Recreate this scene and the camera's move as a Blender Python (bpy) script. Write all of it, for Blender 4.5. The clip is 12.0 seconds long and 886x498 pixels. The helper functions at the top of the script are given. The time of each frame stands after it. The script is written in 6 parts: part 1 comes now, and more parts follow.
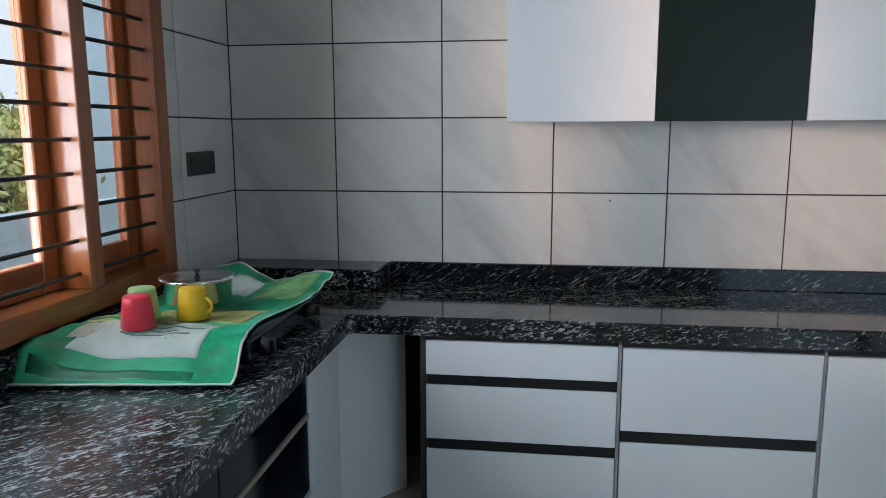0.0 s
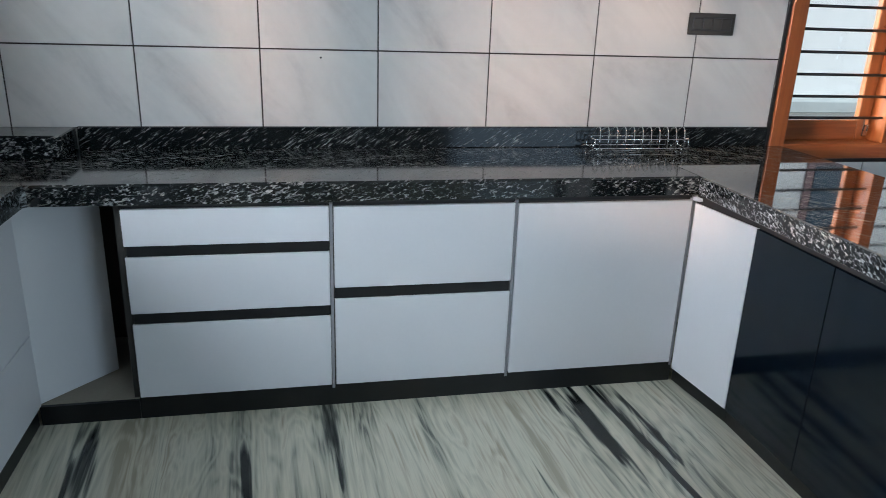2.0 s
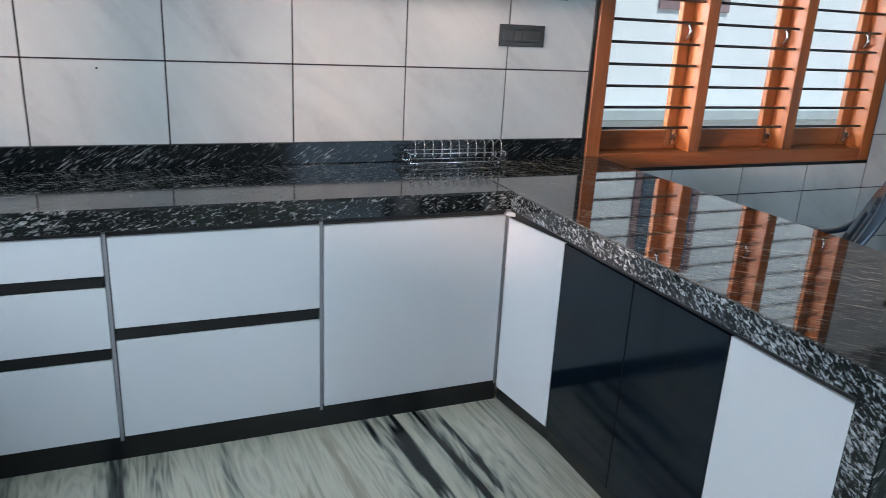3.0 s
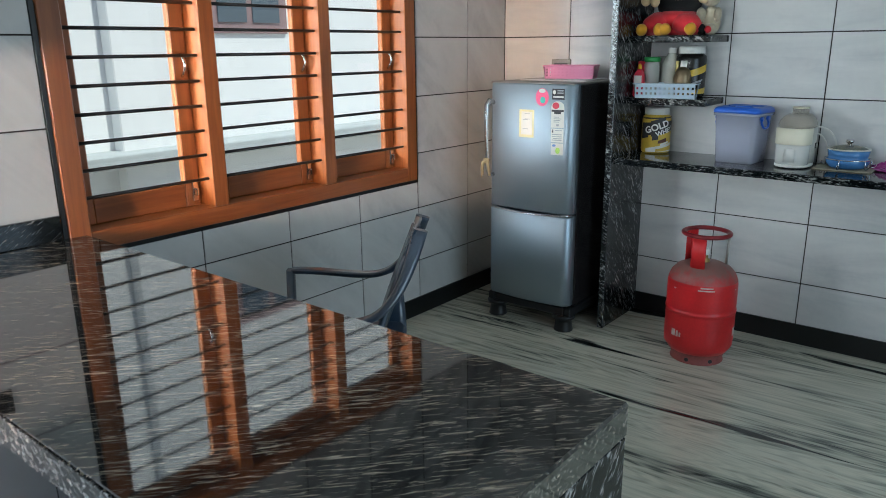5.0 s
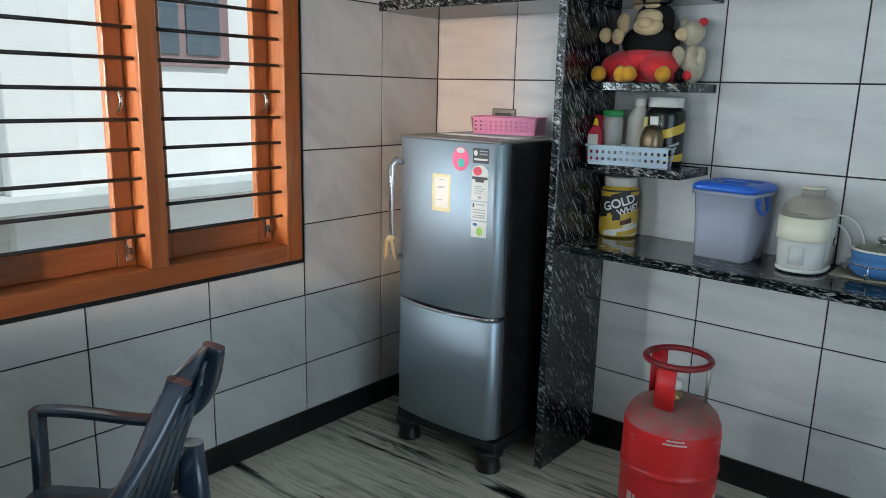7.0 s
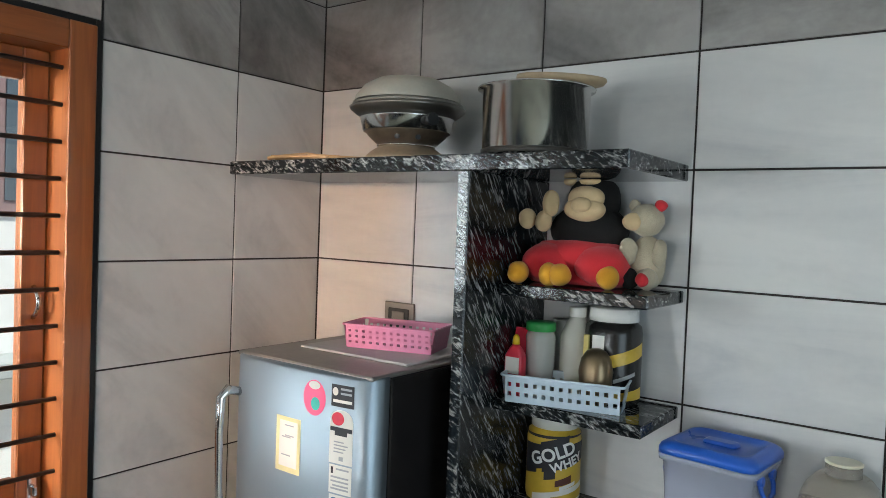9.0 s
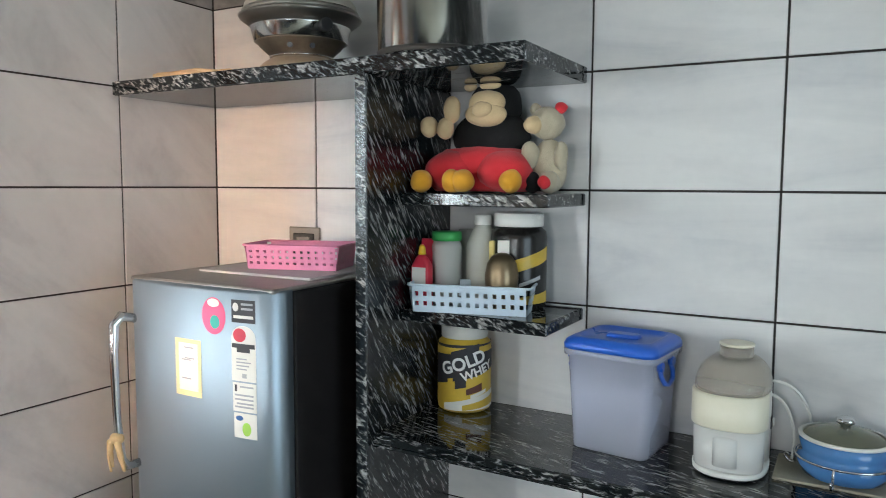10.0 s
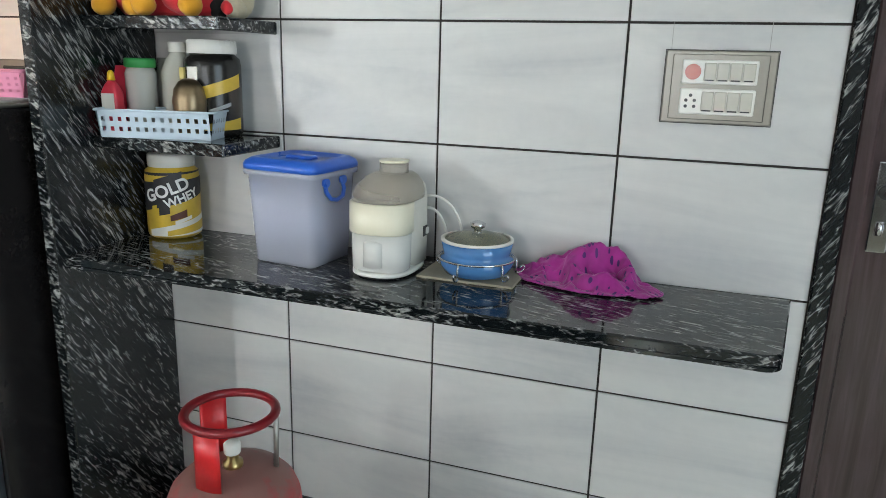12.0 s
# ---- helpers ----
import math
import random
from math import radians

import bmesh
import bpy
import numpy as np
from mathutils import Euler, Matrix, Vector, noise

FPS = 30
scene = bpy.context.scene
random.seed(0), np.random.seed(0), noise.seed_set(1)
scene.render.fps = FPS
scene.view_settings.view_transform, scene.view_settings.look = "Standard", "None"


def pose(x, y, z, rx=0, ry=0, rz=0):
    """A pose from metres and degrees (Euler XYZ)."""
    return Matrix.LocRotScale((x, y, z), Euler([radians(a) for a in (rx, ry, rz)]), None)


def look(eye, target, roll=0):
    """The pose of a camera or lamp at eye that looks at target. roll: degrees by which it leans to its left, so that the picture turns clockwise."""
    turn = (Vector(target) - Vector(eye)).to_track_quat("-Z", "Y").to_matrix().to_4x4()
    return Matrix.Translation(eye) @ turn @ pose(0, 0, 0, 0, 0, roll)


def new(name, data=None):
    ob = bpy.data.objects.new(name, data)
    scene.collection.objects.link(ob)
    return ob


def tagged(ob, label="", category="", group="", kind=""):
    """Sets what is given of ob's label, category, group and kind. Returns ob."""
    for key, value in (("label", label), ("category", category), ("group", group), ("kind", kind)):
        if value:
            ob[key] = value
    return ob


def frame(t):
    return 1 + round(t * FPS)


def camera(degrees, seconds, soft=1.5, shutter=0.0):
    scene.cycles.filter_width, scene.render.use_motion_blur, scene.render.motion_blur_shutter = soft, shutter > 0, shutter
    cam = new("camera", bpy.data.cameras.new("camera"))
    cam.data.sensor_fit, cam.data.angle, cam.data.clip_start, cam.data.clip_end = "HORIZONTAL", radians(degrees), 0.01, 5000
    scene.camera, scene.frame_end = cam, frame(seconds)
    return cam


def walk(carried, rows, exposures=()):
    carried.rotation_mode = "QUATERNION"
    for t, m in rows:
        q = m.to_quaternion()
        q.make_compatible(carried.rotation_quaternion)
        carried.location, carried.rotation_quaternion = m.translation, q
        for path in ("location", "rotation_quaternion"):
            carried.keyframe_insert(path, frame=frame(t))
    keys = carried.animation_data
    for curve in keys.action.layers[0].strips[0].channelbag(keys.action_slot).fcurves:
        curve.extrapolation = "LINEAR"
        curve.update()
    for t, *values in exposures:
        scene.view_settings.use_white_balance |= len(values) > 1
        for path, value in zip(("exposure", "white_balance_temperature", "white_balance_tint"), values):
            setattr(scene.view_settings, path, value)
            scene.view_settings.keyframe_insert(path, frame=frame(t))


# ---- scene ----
cam = camera(62.9, 12.0, soft=0.7, shutter=0.1)
PATH = [
    (0, (1.323, -2.975, 1.477), (1.049, -1.02, 1.154), -0.2),
    (0.5, (1.373, -2.961, 1.446), (1.193, -1.013, 1.03), -1.1),
    (1, (1.375, -2.935, 1.438), (1.301, -1.012, 0.893), 0.0),
    (1.5, (1.403, -2.931, 1.405), (1.495, -1.029, 0.793), 1.6),
    (2, (1.475, -2.934, 1.411), (1.867, -1.081, 0.769), 2.0),
    (2.5, (1.538, -2.899, 1.409), (2.074, -1.097, 0.725), 2.8),
    (3, (1.715, -2.823, 1.418), (2.461, -1.069, 0.812), 3.0),
    (3.5, (1.859, -2.633, 1.394), (3.036, -1.139, 0.776), 1.0),
    (3.7, (1.893, -2.579, 1.384), (3.204, -1.209, 0.748), 0.6),
    (5.3, (2.663, -2.558, 1.5), (4.228, -1.393, 1.061), -0.2),
    (5.5, (2.762, -2.498, 1.509), (4.383, -1.37, 1.192), -0.3),
    (6, (3.03, -2.427, 1.522), (4.703, -1.374, 1.223), 0.1),
    (6.5, (3.297, -2.422, 1.535), (4.891, -1.262, 1.199), 1.3),
    (7, (3.585, -2.309, 1.476), (5.09, -1.064, 1.048), 1.4),
    (7.5, (3.848, -2.132, 1.562), (5.361, -0.854, 1.289), 1.1),
    (7.7, (3.945, -2.098, 1.601), (5.463, -0.808, 1.419), 3.1),
    (9.3, (4.481, -1.921, 1.665), (6.112, -0.766, 1.594), 1.6),
    (9.5, (4.493, -1.921, 1.637), (6.139, -0.791, 1.522), 1.7),
    (10, (4.482, -1.948, 1.539), (6.214, -0.964, 1.364), 0.3),
    (10.5, (4.488, -2.019, 1.459), (6.367, -1.394, 1.182), 0.7),
    (11, (4.51, -2.097, 1.426), (6.44, -1.701, 1.081), 0.0),
    (11.5, (4.521, -2.331, 1.433), (6.412, -1.839, 1.006), 1.6),
    (12, (4.551, -2.429, 1.43), (6.381, -1.796, 0.93), 1.6),
]
EXPOSURE = [(0, -0.95, 6000, 7), (0.5, -0.68, 6050, 7), (1, -0.50, 6000, 7), (1.5, -0.48, 5950, 7), (2, -0.55, 5900, 7), (3.5, -0.55, 5650, 5), (5.5, -0.47, 6200, 5), (7.5, -0.46, 6150, 5), (9.5, -0.27, 6650, 8), (10.5, 0.08, 6400, 8), (11.2, 0.08, 6650, 10), (12, 0.15, 6800, 9)]
walk(cam, [(t, look(eye, target, roll)) for t, eye, target, roll in PATH], EXPOSURE)

# ---- world, sun and large lights ----
world = bpy.data.worlds.new("world")
scene.world = world
world.use_nodes = True
wn = world.node_tree.nodes
sky = wn.new("ShaderNodeTexSky")
sky.sky_type, sky.sun_disc = "NISHITA", False
sky.sun_elevation, sky.sun_rotation = radians(58), radians(165)
world.node_tree.links.new(sky.outputs[0], wn["Background"].inputs[0])
wn["Background"].inputs[1].default_value = 0.15

sun = bpy.data.lights.new("sun", "SUN")
sun.energy, sun.angle, sun.color = 5.0, radians(0.5), (1.0, 0.95, 0.86)
sun_ob = new("sun", sun)
sun_ob.matrix_world = look((2, -8, 12), (2 - 0.26 * 5, -8 + 0.97 * 5, 12 - 1.6 * 5))


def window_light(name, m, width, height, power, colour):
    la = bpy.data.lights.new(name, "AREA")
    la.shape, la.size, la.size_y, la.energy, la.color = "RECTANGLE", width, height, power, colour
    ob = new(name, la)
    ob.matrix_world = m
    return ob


window_light("daylight_west", look((-0.22, -1.86, 1.55), (3.0, -1.72, 1.45)), 1.1, 1.2, 184, (0.88, 0.94, 1.0))
# Unseen lamp added west of the house, aimed to warm the north-east corner.
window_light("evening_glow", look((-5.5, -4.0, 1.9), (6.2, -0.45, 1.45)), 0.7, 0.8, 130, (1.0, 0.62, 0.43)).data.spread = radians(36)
window_light("daylight_south", look((4.1, -4.40, 1.35), (4.0, 0.0, 1.0)), 2.0, 2.1, 44, (0.64, 0.83, 1.0))
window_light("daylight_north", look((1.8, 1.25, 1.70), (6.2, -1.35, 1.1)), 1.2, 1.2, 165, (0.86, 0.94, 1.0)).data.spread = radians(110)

# ---- builders ----
ORIGIN = {}


def thing(name, x, y, z, label, category, group="", turn=0.0):
    ob = new(name)
    ob.empty_display_size = 0.05
    ob.matrix_world = pose(x, y, z, 0, 0, turn)
    ORIGIN[ob.name] = pose(x, y, z, 0, 0, turn)
    return tagged(ob, label, category, group)


def link_bm(name, bm, material):
    me = bpy.data.meshes.new(name)
    bmesh.ops.recalc_face_normals(bm, faces=bm.faces)
    bm.to_mesh(me)
    bm.free()
    for m in material if isinstance(material, (list, tuple)) else [material]:
        me.materials.append(m)
    return new(name, me)


def part(name, bm, material, parent, label="", local=False):
    """One mesh object under a thing or a part; the bmesh is in world metres unless local."""
    root = parent
    while root.parent:
        root = root.parent
    if not local and root.name in ORIGIN:
        bm.transform(ORIGIN[root.name].inverted())
    ob = link_bm(name, bm, material)
    ob.parent = parent
    if label:
        ob["label"] = label
    return ob


def solo(name, bm, material, label, category, group="", kind="", at=None):
    """A thing that is one mesh; its origin goes to its base."""
    if at:
        bm.transform(Matrix.Translation(-Vector(at)))
    ob = link_bm(name, bm, material)
    if at:
        ob.location = at
    return tagged(ob, label, category, group, kind)


def box(bm, x0, y0, z0, x1, y1, z1, bevel=0.002, seg=1, mi=0):
    made = bmesh.ops.create_cube(bm, size=1)["verts"]
    bmesh.ops.transform(bm, matrix=Matrix.Translation(((x0 + x1) / 2, (y0 + y1) / 2, (z0 + z1) / 2)) @ Matrix.Diagonal((abs(x1 - x0), abs(y1 - y0), abs(z1 - z0), 1)), verts=made)
    faces = {f for v in made for f in v.link_faces}
    for f in faces:
        f.material_index = mi
    if bevel:
        edges = list({e for v in made for e in v.link_edges})
        out = bmesh.ops.bevel(bm, geom=edges, offset=bevel, segments=seg, profile=0.5, affect="EDGES")
        for f in out["faces"]:
            f.material_index = mi
    return bm


def boxes(*args, **kw):
    return box(bmesh.new(), *args, **kw)


def lathe(bm, profile, cx, cy, cz=0.0, seg=32, mi=0, sx=1.0, sy=1.0):
    """Turns (radius, z) pairs round the upright axis; sx, sy squash it to an oval."""
    rings = []
    for r, z in profile:
        if r < 1e-5:
            rings.append([bm.verts.new((cx, cy, cz + z))])
        else:
            rings.append([bm.verts.new((cx + sx * r * math.cos(2 * math.pi * i / seg), cy + sy * r * math.sin(2 * math.pi * i / seg), cz + z)) for i in range(seg)])
    for a, b in zip(rings, rings[1:]):
        for i in range(seg):
            j = (i + 1) % seg
            if len(a) == 1 and len(b) == 1:
                continue
            if len(a) == 1:
                f = bm.faces.new((a[0], b[j], b[i]))
            elif len(b) == 1:
                f = bm.faces.new((a[i], a[j], b[0]))
            else:
                f = bm.faces.new((a[i], a[j], b[j], b[i]))
            f.smooth, f.material_index = True, mi
    return bm


def tube(bm, pts, r, seg=8, closed=False, mi=0):
    pts = [Vector(p) for p in pts]
    n = len(pts)
    rings, up = [], None
    for i, p in enumerate(pts):
        a = pts[(i - 1) % n] if (closed or i) else p
        b = pts[(i + 1) % n] if (closed or i < n - 1) else p
        d = (b - a).normalized()
        if up is None:
            up = d.orthogonal().normalized()
        up = (up - d * up.dot(d)).normalized()
        side = d.cross(up)
        rr = r[i] if isinstance(r, (list, tuple)) else r
        rings.append([bm.verts.new(p + rr * (math.cos(2 * math.pi * k / seg) * up + math.sin(2 * math.pi * k / seg) * side)) for k in range(seg)])
    for i in range(n if closed else n - 1):
        a, b = rings[i], rings[(i + 1) % n]
        for k in range(seg):
            f = bm.faces.new((a[k], a[(k + 1) % seg], b[(k + 1) % seg], b[k]))
            f.smooth, f.material_index = True, mi
    if not closed:
        for ring in (rings[0], rings[-1]):
            bm.faces.new(ring).material_index = mi
    return bm


def ball(bm, x, y, z, rx, ry=None, rz=None, mi=0, seg=20, m=None):
    ry, rz = ry or rx, rz or rx
    made = bmesh.ops.create_uvsphere(bm, u_segments=seg, v_segments=max(8, seg // 2 + 2), radius=1)["verts"]
    bmesh.ops.transform(bm, matrix=Matrix.Translation((x, y, z)) @ (m or Matrix()) @ Matrix.Diagonal((rx, ry, rz, 1)), verts=made)
    for f in {f for v in made for f in v.link_faces}:
        f.smooth, f.material_index = True, mi
    return bm


def rounded_rect(cx, cy, hx, hy, r, k=5):
    out = []
    for sx, sy, a0 in ((1, 1, 0), (-1, 1, 90), (-1, -1, 180), (1, -1, 270)):
        for i in range(k + 1):
            a = radians(a0 + 90 * i / k)
            out.append((cx + sx * (hx - r) + r * math.cos(a), cy + sy * (hy - r) + r * math.sin(a)))
    return out


def loft(bm, loops, cap0=True, cap1=True, mi=0, smooth=True):
    """Skins closed loops of equal length, one above another."""
    rings = [[bm.verts.new(p) for p in lp] for lp in loops]
    n = len(rings[0])
    for a, b in zip(rings, rings[1:]):
        for i in range(n):
            f = bm.faces.new((a[i], a[(i + 1) % n], b[(i + 1) % n], b[i]))
            f.smooth, f.material_index = smooth, mi
    if cap0:
        bm.faces.new(rings[0][::-1]).material_index = mi
    if cap1:
        bm.faces.new(rings[-1]).material_index = mi
    return bm


def letters(body, size, material, depth=0.0004):
    """A flat mesh of built-in lettering, centred, in the xy plane."""
    cu = bpy.data.curves.new("lettering", "FONT")
    cu.body, cu.size, cu.extrude, cu.align_x, cu.align_y = body, size, depth, "CENTER", "CENTER"
    cu.offset = size * 0.028
    tmp = bpy.data.objects.new("lettering", cu)
    me = bpy.data.meshes.new_from_object(tmp)
    bpy.data.objects.remove(tmp)
    bm = bmesh.new()
    bm.from_mesh(me)
    bpy.data.meshes.remove(me)
    bmesh.ops.subdivide_edges(bm, edges=[e for e in bm.edges if e.calc_length() > 0.006], cuts=2)
    return bm


# ---- materials ----
def surf(name, base, rough=0.5, metal=0.0, var=0.12, scale=6.0, fine=90.0, bump=0.02, bscale=200.0, coat=0.0, rvar=0.1, stretch=(1, 1, 1), rnd=0.0, sheen=0.0):
    """A surface with variation at two scales, roughness variation and fine relief."""
    m = bpy.data.materials.new(name)
    m.use_nodes = True
    nt = m.node_tree
    n, l = nt.nodes, nt.links
    b = n["Principled BSDF"]
    b.inputs["Metallic"].default_value = metal
    b.inputs["Coat Weight"].default_value = coat
    b.inputs["Coat Roughness"].default_value = 0.05
    b.inputs["Sheen Weight"].default_value = sheen
    tc, mp = n.new("ShaderNodeTexCoord"), n.new("ShaderNodeMapping")
    mp.inputs["Scale"].default_value = stretch
    l.new(tc.outputs["Object"], mp.inputs[0])
    a, c = n.new("ShaderNodeTexNoise"), n.new("ShaderNodeTexNoise")
    for t, s, d in ((a, scale, 5), (c, fine, 3)):
        t.inputs["Scale"].default_value, t.inputs["Detail"].default_value = s, d
        l.new(mp.outputs[0], t.inputs["Vector"])
    mix = n.new("ShaderNodeMath")
    mix.operation = "MULTIPLY_ADD"
    l.new(c.outputs[0], mix.inputs[0])
    mix.inputs[1].default_value = 0.35
    l.new(a.outputs[0], mix.inputs[2])
    mr = n.new("ShaderNodeMapRange")
    mr.inputs[1].default_value, mr.inputs[2].default_value = 0.35, 1.0
    mr.inputs[3].default_value, mr.inputs[4].default_value = 1 - var, 1 + var
    l.new(mix.outputs[0], mr.inputs[0])
    value = mr.outputs[0]
    if rnd:
        oi, mu = n.new("ShaderNodeObjectInfo"), n.new("ShaderNodeMath")
        mu.operation = "MULTIPLY"
        ma = n.new("ShaderNodeMapRange")
        ma.inputs[3].default_value, ma.inputs[4].default_value = 1 - rnd, 1 + rnd
        l.new(oi.outputs["Random"], ma.inputs[0])
        l.new(ma.outputs[0], mu.inputs[0])
        l.new(value, mu.inputs[1])
        value = mu.outputs[0]
    hs = n.new("ShaderNodeHueSaturation")
    hs.inputs["Color"].default_value = (*base, 1)
    l.new(value, hs.inputs["Value"])
    l.new(hs.outputs[0], b.inputs["Base Color"])
    rr = n.new("ShaderNodeMapRange")
    rr.inputs[1].default_value, rr.inputs[2].default_value = 0.3, 0.7
    rr.inputs[3].default_value, rr.inputs[4].default_value = max(0.02, rough * (1 - rvar)), min(1, rough * (1 + rvar))
    l.new(a.outputs[0], rr.inputs[0])
    l.new(rr.outputs[0], b.inputs["Roughness"])
    if bump:
        bt, bp = n.new("ShaderNodeTexNoise"), n.new("ShaderNodeBump")
        bt.inputs["Scale"].default_value, bt.inputs["Detail"].default_value = bscale, 2
        l.new(mp.outputs[0], bt.inputs["Vector"])
        bp.inputs["Strength"].default_value, bp.inputs["Distance"].default_value = bump, 0.002
        l.new(bt.outputs[0], bp.inputs["Height"])
        l.new(bp.outputs[0], b.inputs["Normal"])
    return m


def ramped(name, stops, build, rough, bump=0.0, coat=0.0, rnd_shift=False, ior=1.5):
    """A patterned surface: build(n, l, vector) gives a 0..1 value that a ramp colours."""
    m = bpy.data.materials.new(name)
    m.use_nodes = True
    n, l = m.node_tree.nodes, m.node_tree.links
    b = n["Principled BSDF"]
    tc = n.new("ShaderNodeTexCoord")
    vec = tc.outputs["Object"]
    if rnd_shift:
        oi, ad, mu = n.new("ShaderNodeObjectInfo"), n.new("ShaderNodeVectorMath"), n.new("ShaderNodeVectorMath")
        mu.operation, mu.inputs[1].default_value = "MULTIPLY", (7.0, 5.0, 3.0)
        cx = n.new("ShaderNodeCombineXYZ")
        for i in range(3):
            l.new(oi.outputs["Random"], cx.inputs[i])
        l.new(cx.outputs[0], mu.inputs[0])
        l.new(vec, ad.inputs[0])
        l.new(mu.outputs[0], ad.inputs[1])
        vec = ad.outputs[0]
    v = build(n, l, vec)
    cr = n.new("ShaderNodeValToRGB")
    el = cr.color_ramp.elements
    while len(el) < len(stops):
        el.new(0.5)
    for e, (p, c) in zip(el, stops):
        e.position, e.color = p, (*c, 1)
    l.new(v, cr.inputs[0])
    l.new(cr.outputs[0], b.inputs["Base Color"])
    b.inputs["Roughness"].default_value = rough
    b.inputs["Coat Weight"].default_value = coat
    b.inputs["Coat Roughness"].default_value = 0.03
    if bump:
        bp = n.new("ShaderNodeBump")
        bp.inputs["Strength"].default_value, bp.inputs["Distance"].default_value = bump, 0.001
        l.new(v, bp.inputs["Height"])
        l.new(bp.outputs[0], b.inputs["Normal"])
    b.inputs["IOR"].default_value = ior
    return m


def noise_node(n, l, vec, scale, detail, rot=(0, 0, 0), stretch=(1, 1, 1), distort=0.0, rough=0.55):
    mp, t = n.new("ShaderNodeMapping"), n.new("ShaderNodeTexNoise")
    mp.vector_type = "TEXTURE"
    mp.inputs["Rotation"].default_value = [radians(a) for a in rot]
    mp.inputs["Scale"].default_value = stretch
    l.new(vec, mp.inputs[0])
    l.new(mp.outputs[0], t.inputs["Vector"])
    t.inputs["Scale"].default_value, t.inputs["Detail"].default_value, t.inputs["Distortion"].default_value, t.inputs["Roughness"].default_value = scale, detail, distort, rough
    return t.outputs[0]


def math_node(n, l, op, a, b):
    m = n.new("ShaderNodeMath")
    m.operation = op
    for i, v in enumerate((a, b)):
        if isinstance(v, (int, float)):
            m.inputs[i].default_value = v
        else:
            l.new(v, m.inputs[i])
    return m.outputs[0]


def granite(name, rot, long_axis, ior=1.5, fine=120, length=5.0, rough=0.06, pale=0.0, vein=(0.42, 0.415, 0.40)):
    stretch = [1, 1, 1]
    stretch[long_axis] = length

    def build(n, l, vec):
        a = noise_node(n, l, vec, fine, 2, rot, stretch, 0.9, 0.5)
        b = noise_node(n, l, vec, 15, 3, rot, stretch, 0.8)
        c = noise_node(n, l, vec, fine * 2.6, 2, rot, stretch, 0.5, 0.5)
        s = math_node(n, l, "ADD", math_node(n, l, "MULTIPLY", a, 0.60), math_node(n, l, "MULTIPLY", b, 0.24))
        return math_node(n, l, "ADD", s, math_node(n, l, "MULTIPLY", c, 0.16))
    return ramped(name, [(0.0, (0.004, 0.005, 0.006)), (0.505 - pale, (0.006, 0.008, 0.009)), (0.54 - pale, (0.03, 0.033, 0.035)), (0.585 - pale, tuple(0.385 * v for v in vein)), (0.68 - pale, vein)], build, rough, ior=ior)


def floor_marble():
    def build(n, l, vec):
        a = noise_node(n, l, vec, 24, 6, (0, 0, 3), (1, 34, 1), 0.25, 0.66)
        b = noise_node(n, l, vec, 3.0, 3, (0, 0, 3), (1, 4.5, 1), 0.5)
        c = noise_node(n, l, vec, 8.5, 3, (0, 0, 3), (1, 12, 1), 0.6, 0.5)
        e = noise_node(n, l, vec, 4.5, 4, (0, 0, 3), (1, 8, 1), 0.5, 0.5)
        rings = math_node(n, l, "MULTIPLY", math_node(n, l, "SINE", math_node(n, l, "MULTIPLY", e, 120.0), 0.0), 0.03)
        d = math_node(n, l, "MULTIPLY", math_node(n, l, "MAXIMUM", math_node(n, l, "SUBTRACT", c, 0.64), 0.0), -4.0)
        s = math_node(n, l, "ADD", math_node(n, l, "MULTIPLY", a, 0.58), math_node(n, l, "MULTIPLY", b, 0.42))
        return math_node(n, l, "ADD", math_node(n, l, "ADD", s, rings), d)
    return ramped("streaked_marble", [(0.27, (0.014, 0.016, 0.014)), (0.345, (0.07, 0.075, 0.065)), (0.40, (0.24, 0.245, 0.21)), (0.45, (0.47, 0.465, 0.37)), (0.55, (0.70, 0.675, 0.55)), (0.65, (0.44, 0.40, 0.30))], build, 0.16)


def tile_glaze(name, lo, mid, hi, rough, rot=(20, 38, 25), stretch=(2.6, 2.6, 0.8)):
    def build(n, l, vec):
        a = noise_node(n, l, vec, 3.2, 5, rot, stretch, 0.8, 0.6)
        b = noise_node(n, l, vec, 40, 3)
        return math_node(n, l, "ADD", math_node(n, l, "MULTIPLY", a, 0.9), math_node(n, l, "MULTIPLY", b, 0.1))
    return ramped(name, [(0.3, lo), (0.46, mid), (0.62, hi)], build, rough, rnd_shift=True)


def wood(name, dark, light, axis, rough):
    stretch = [1, 1, 1]
    stretch[axis] = 14

    def build(n, l, vec):
        a = noise_node(n, l, vec, 26, 5, (0, 0, 0), stretch, 1.2, 0.6)
        b = noise_node(n, l, vec, 4, 2, (0, 0, 0), stretch, 0.4)
        return math_node(n, l, "ADD", math_node(n, l, "MULTIPLY", a, 0.6), math_node(n, l, "MULTIPLY", b, 0.4))
    return ramped(name, [(0.33, dark), (0.52, [(p + q) / 2 for p, q in zip(dark, light)]), (0.68, light)], build, rough, bump=0.1, coat=0.4)


def clear(name, colour, rough=0.0, ior=1.45, weight=1.0):
    m = bpy.data.materials.new(name)
    m.use_nodes = True
    b = m.node_tree.nodes["Principled BSDF"]
    b.inputs["Base Color"].default_value = (*colour, 1)
    b.inputs["Roughness"].default_value, b.inputs["IOR"].default_value, b.inputs["Transmission Weight"].default_value = rough, ior, weight
    return m


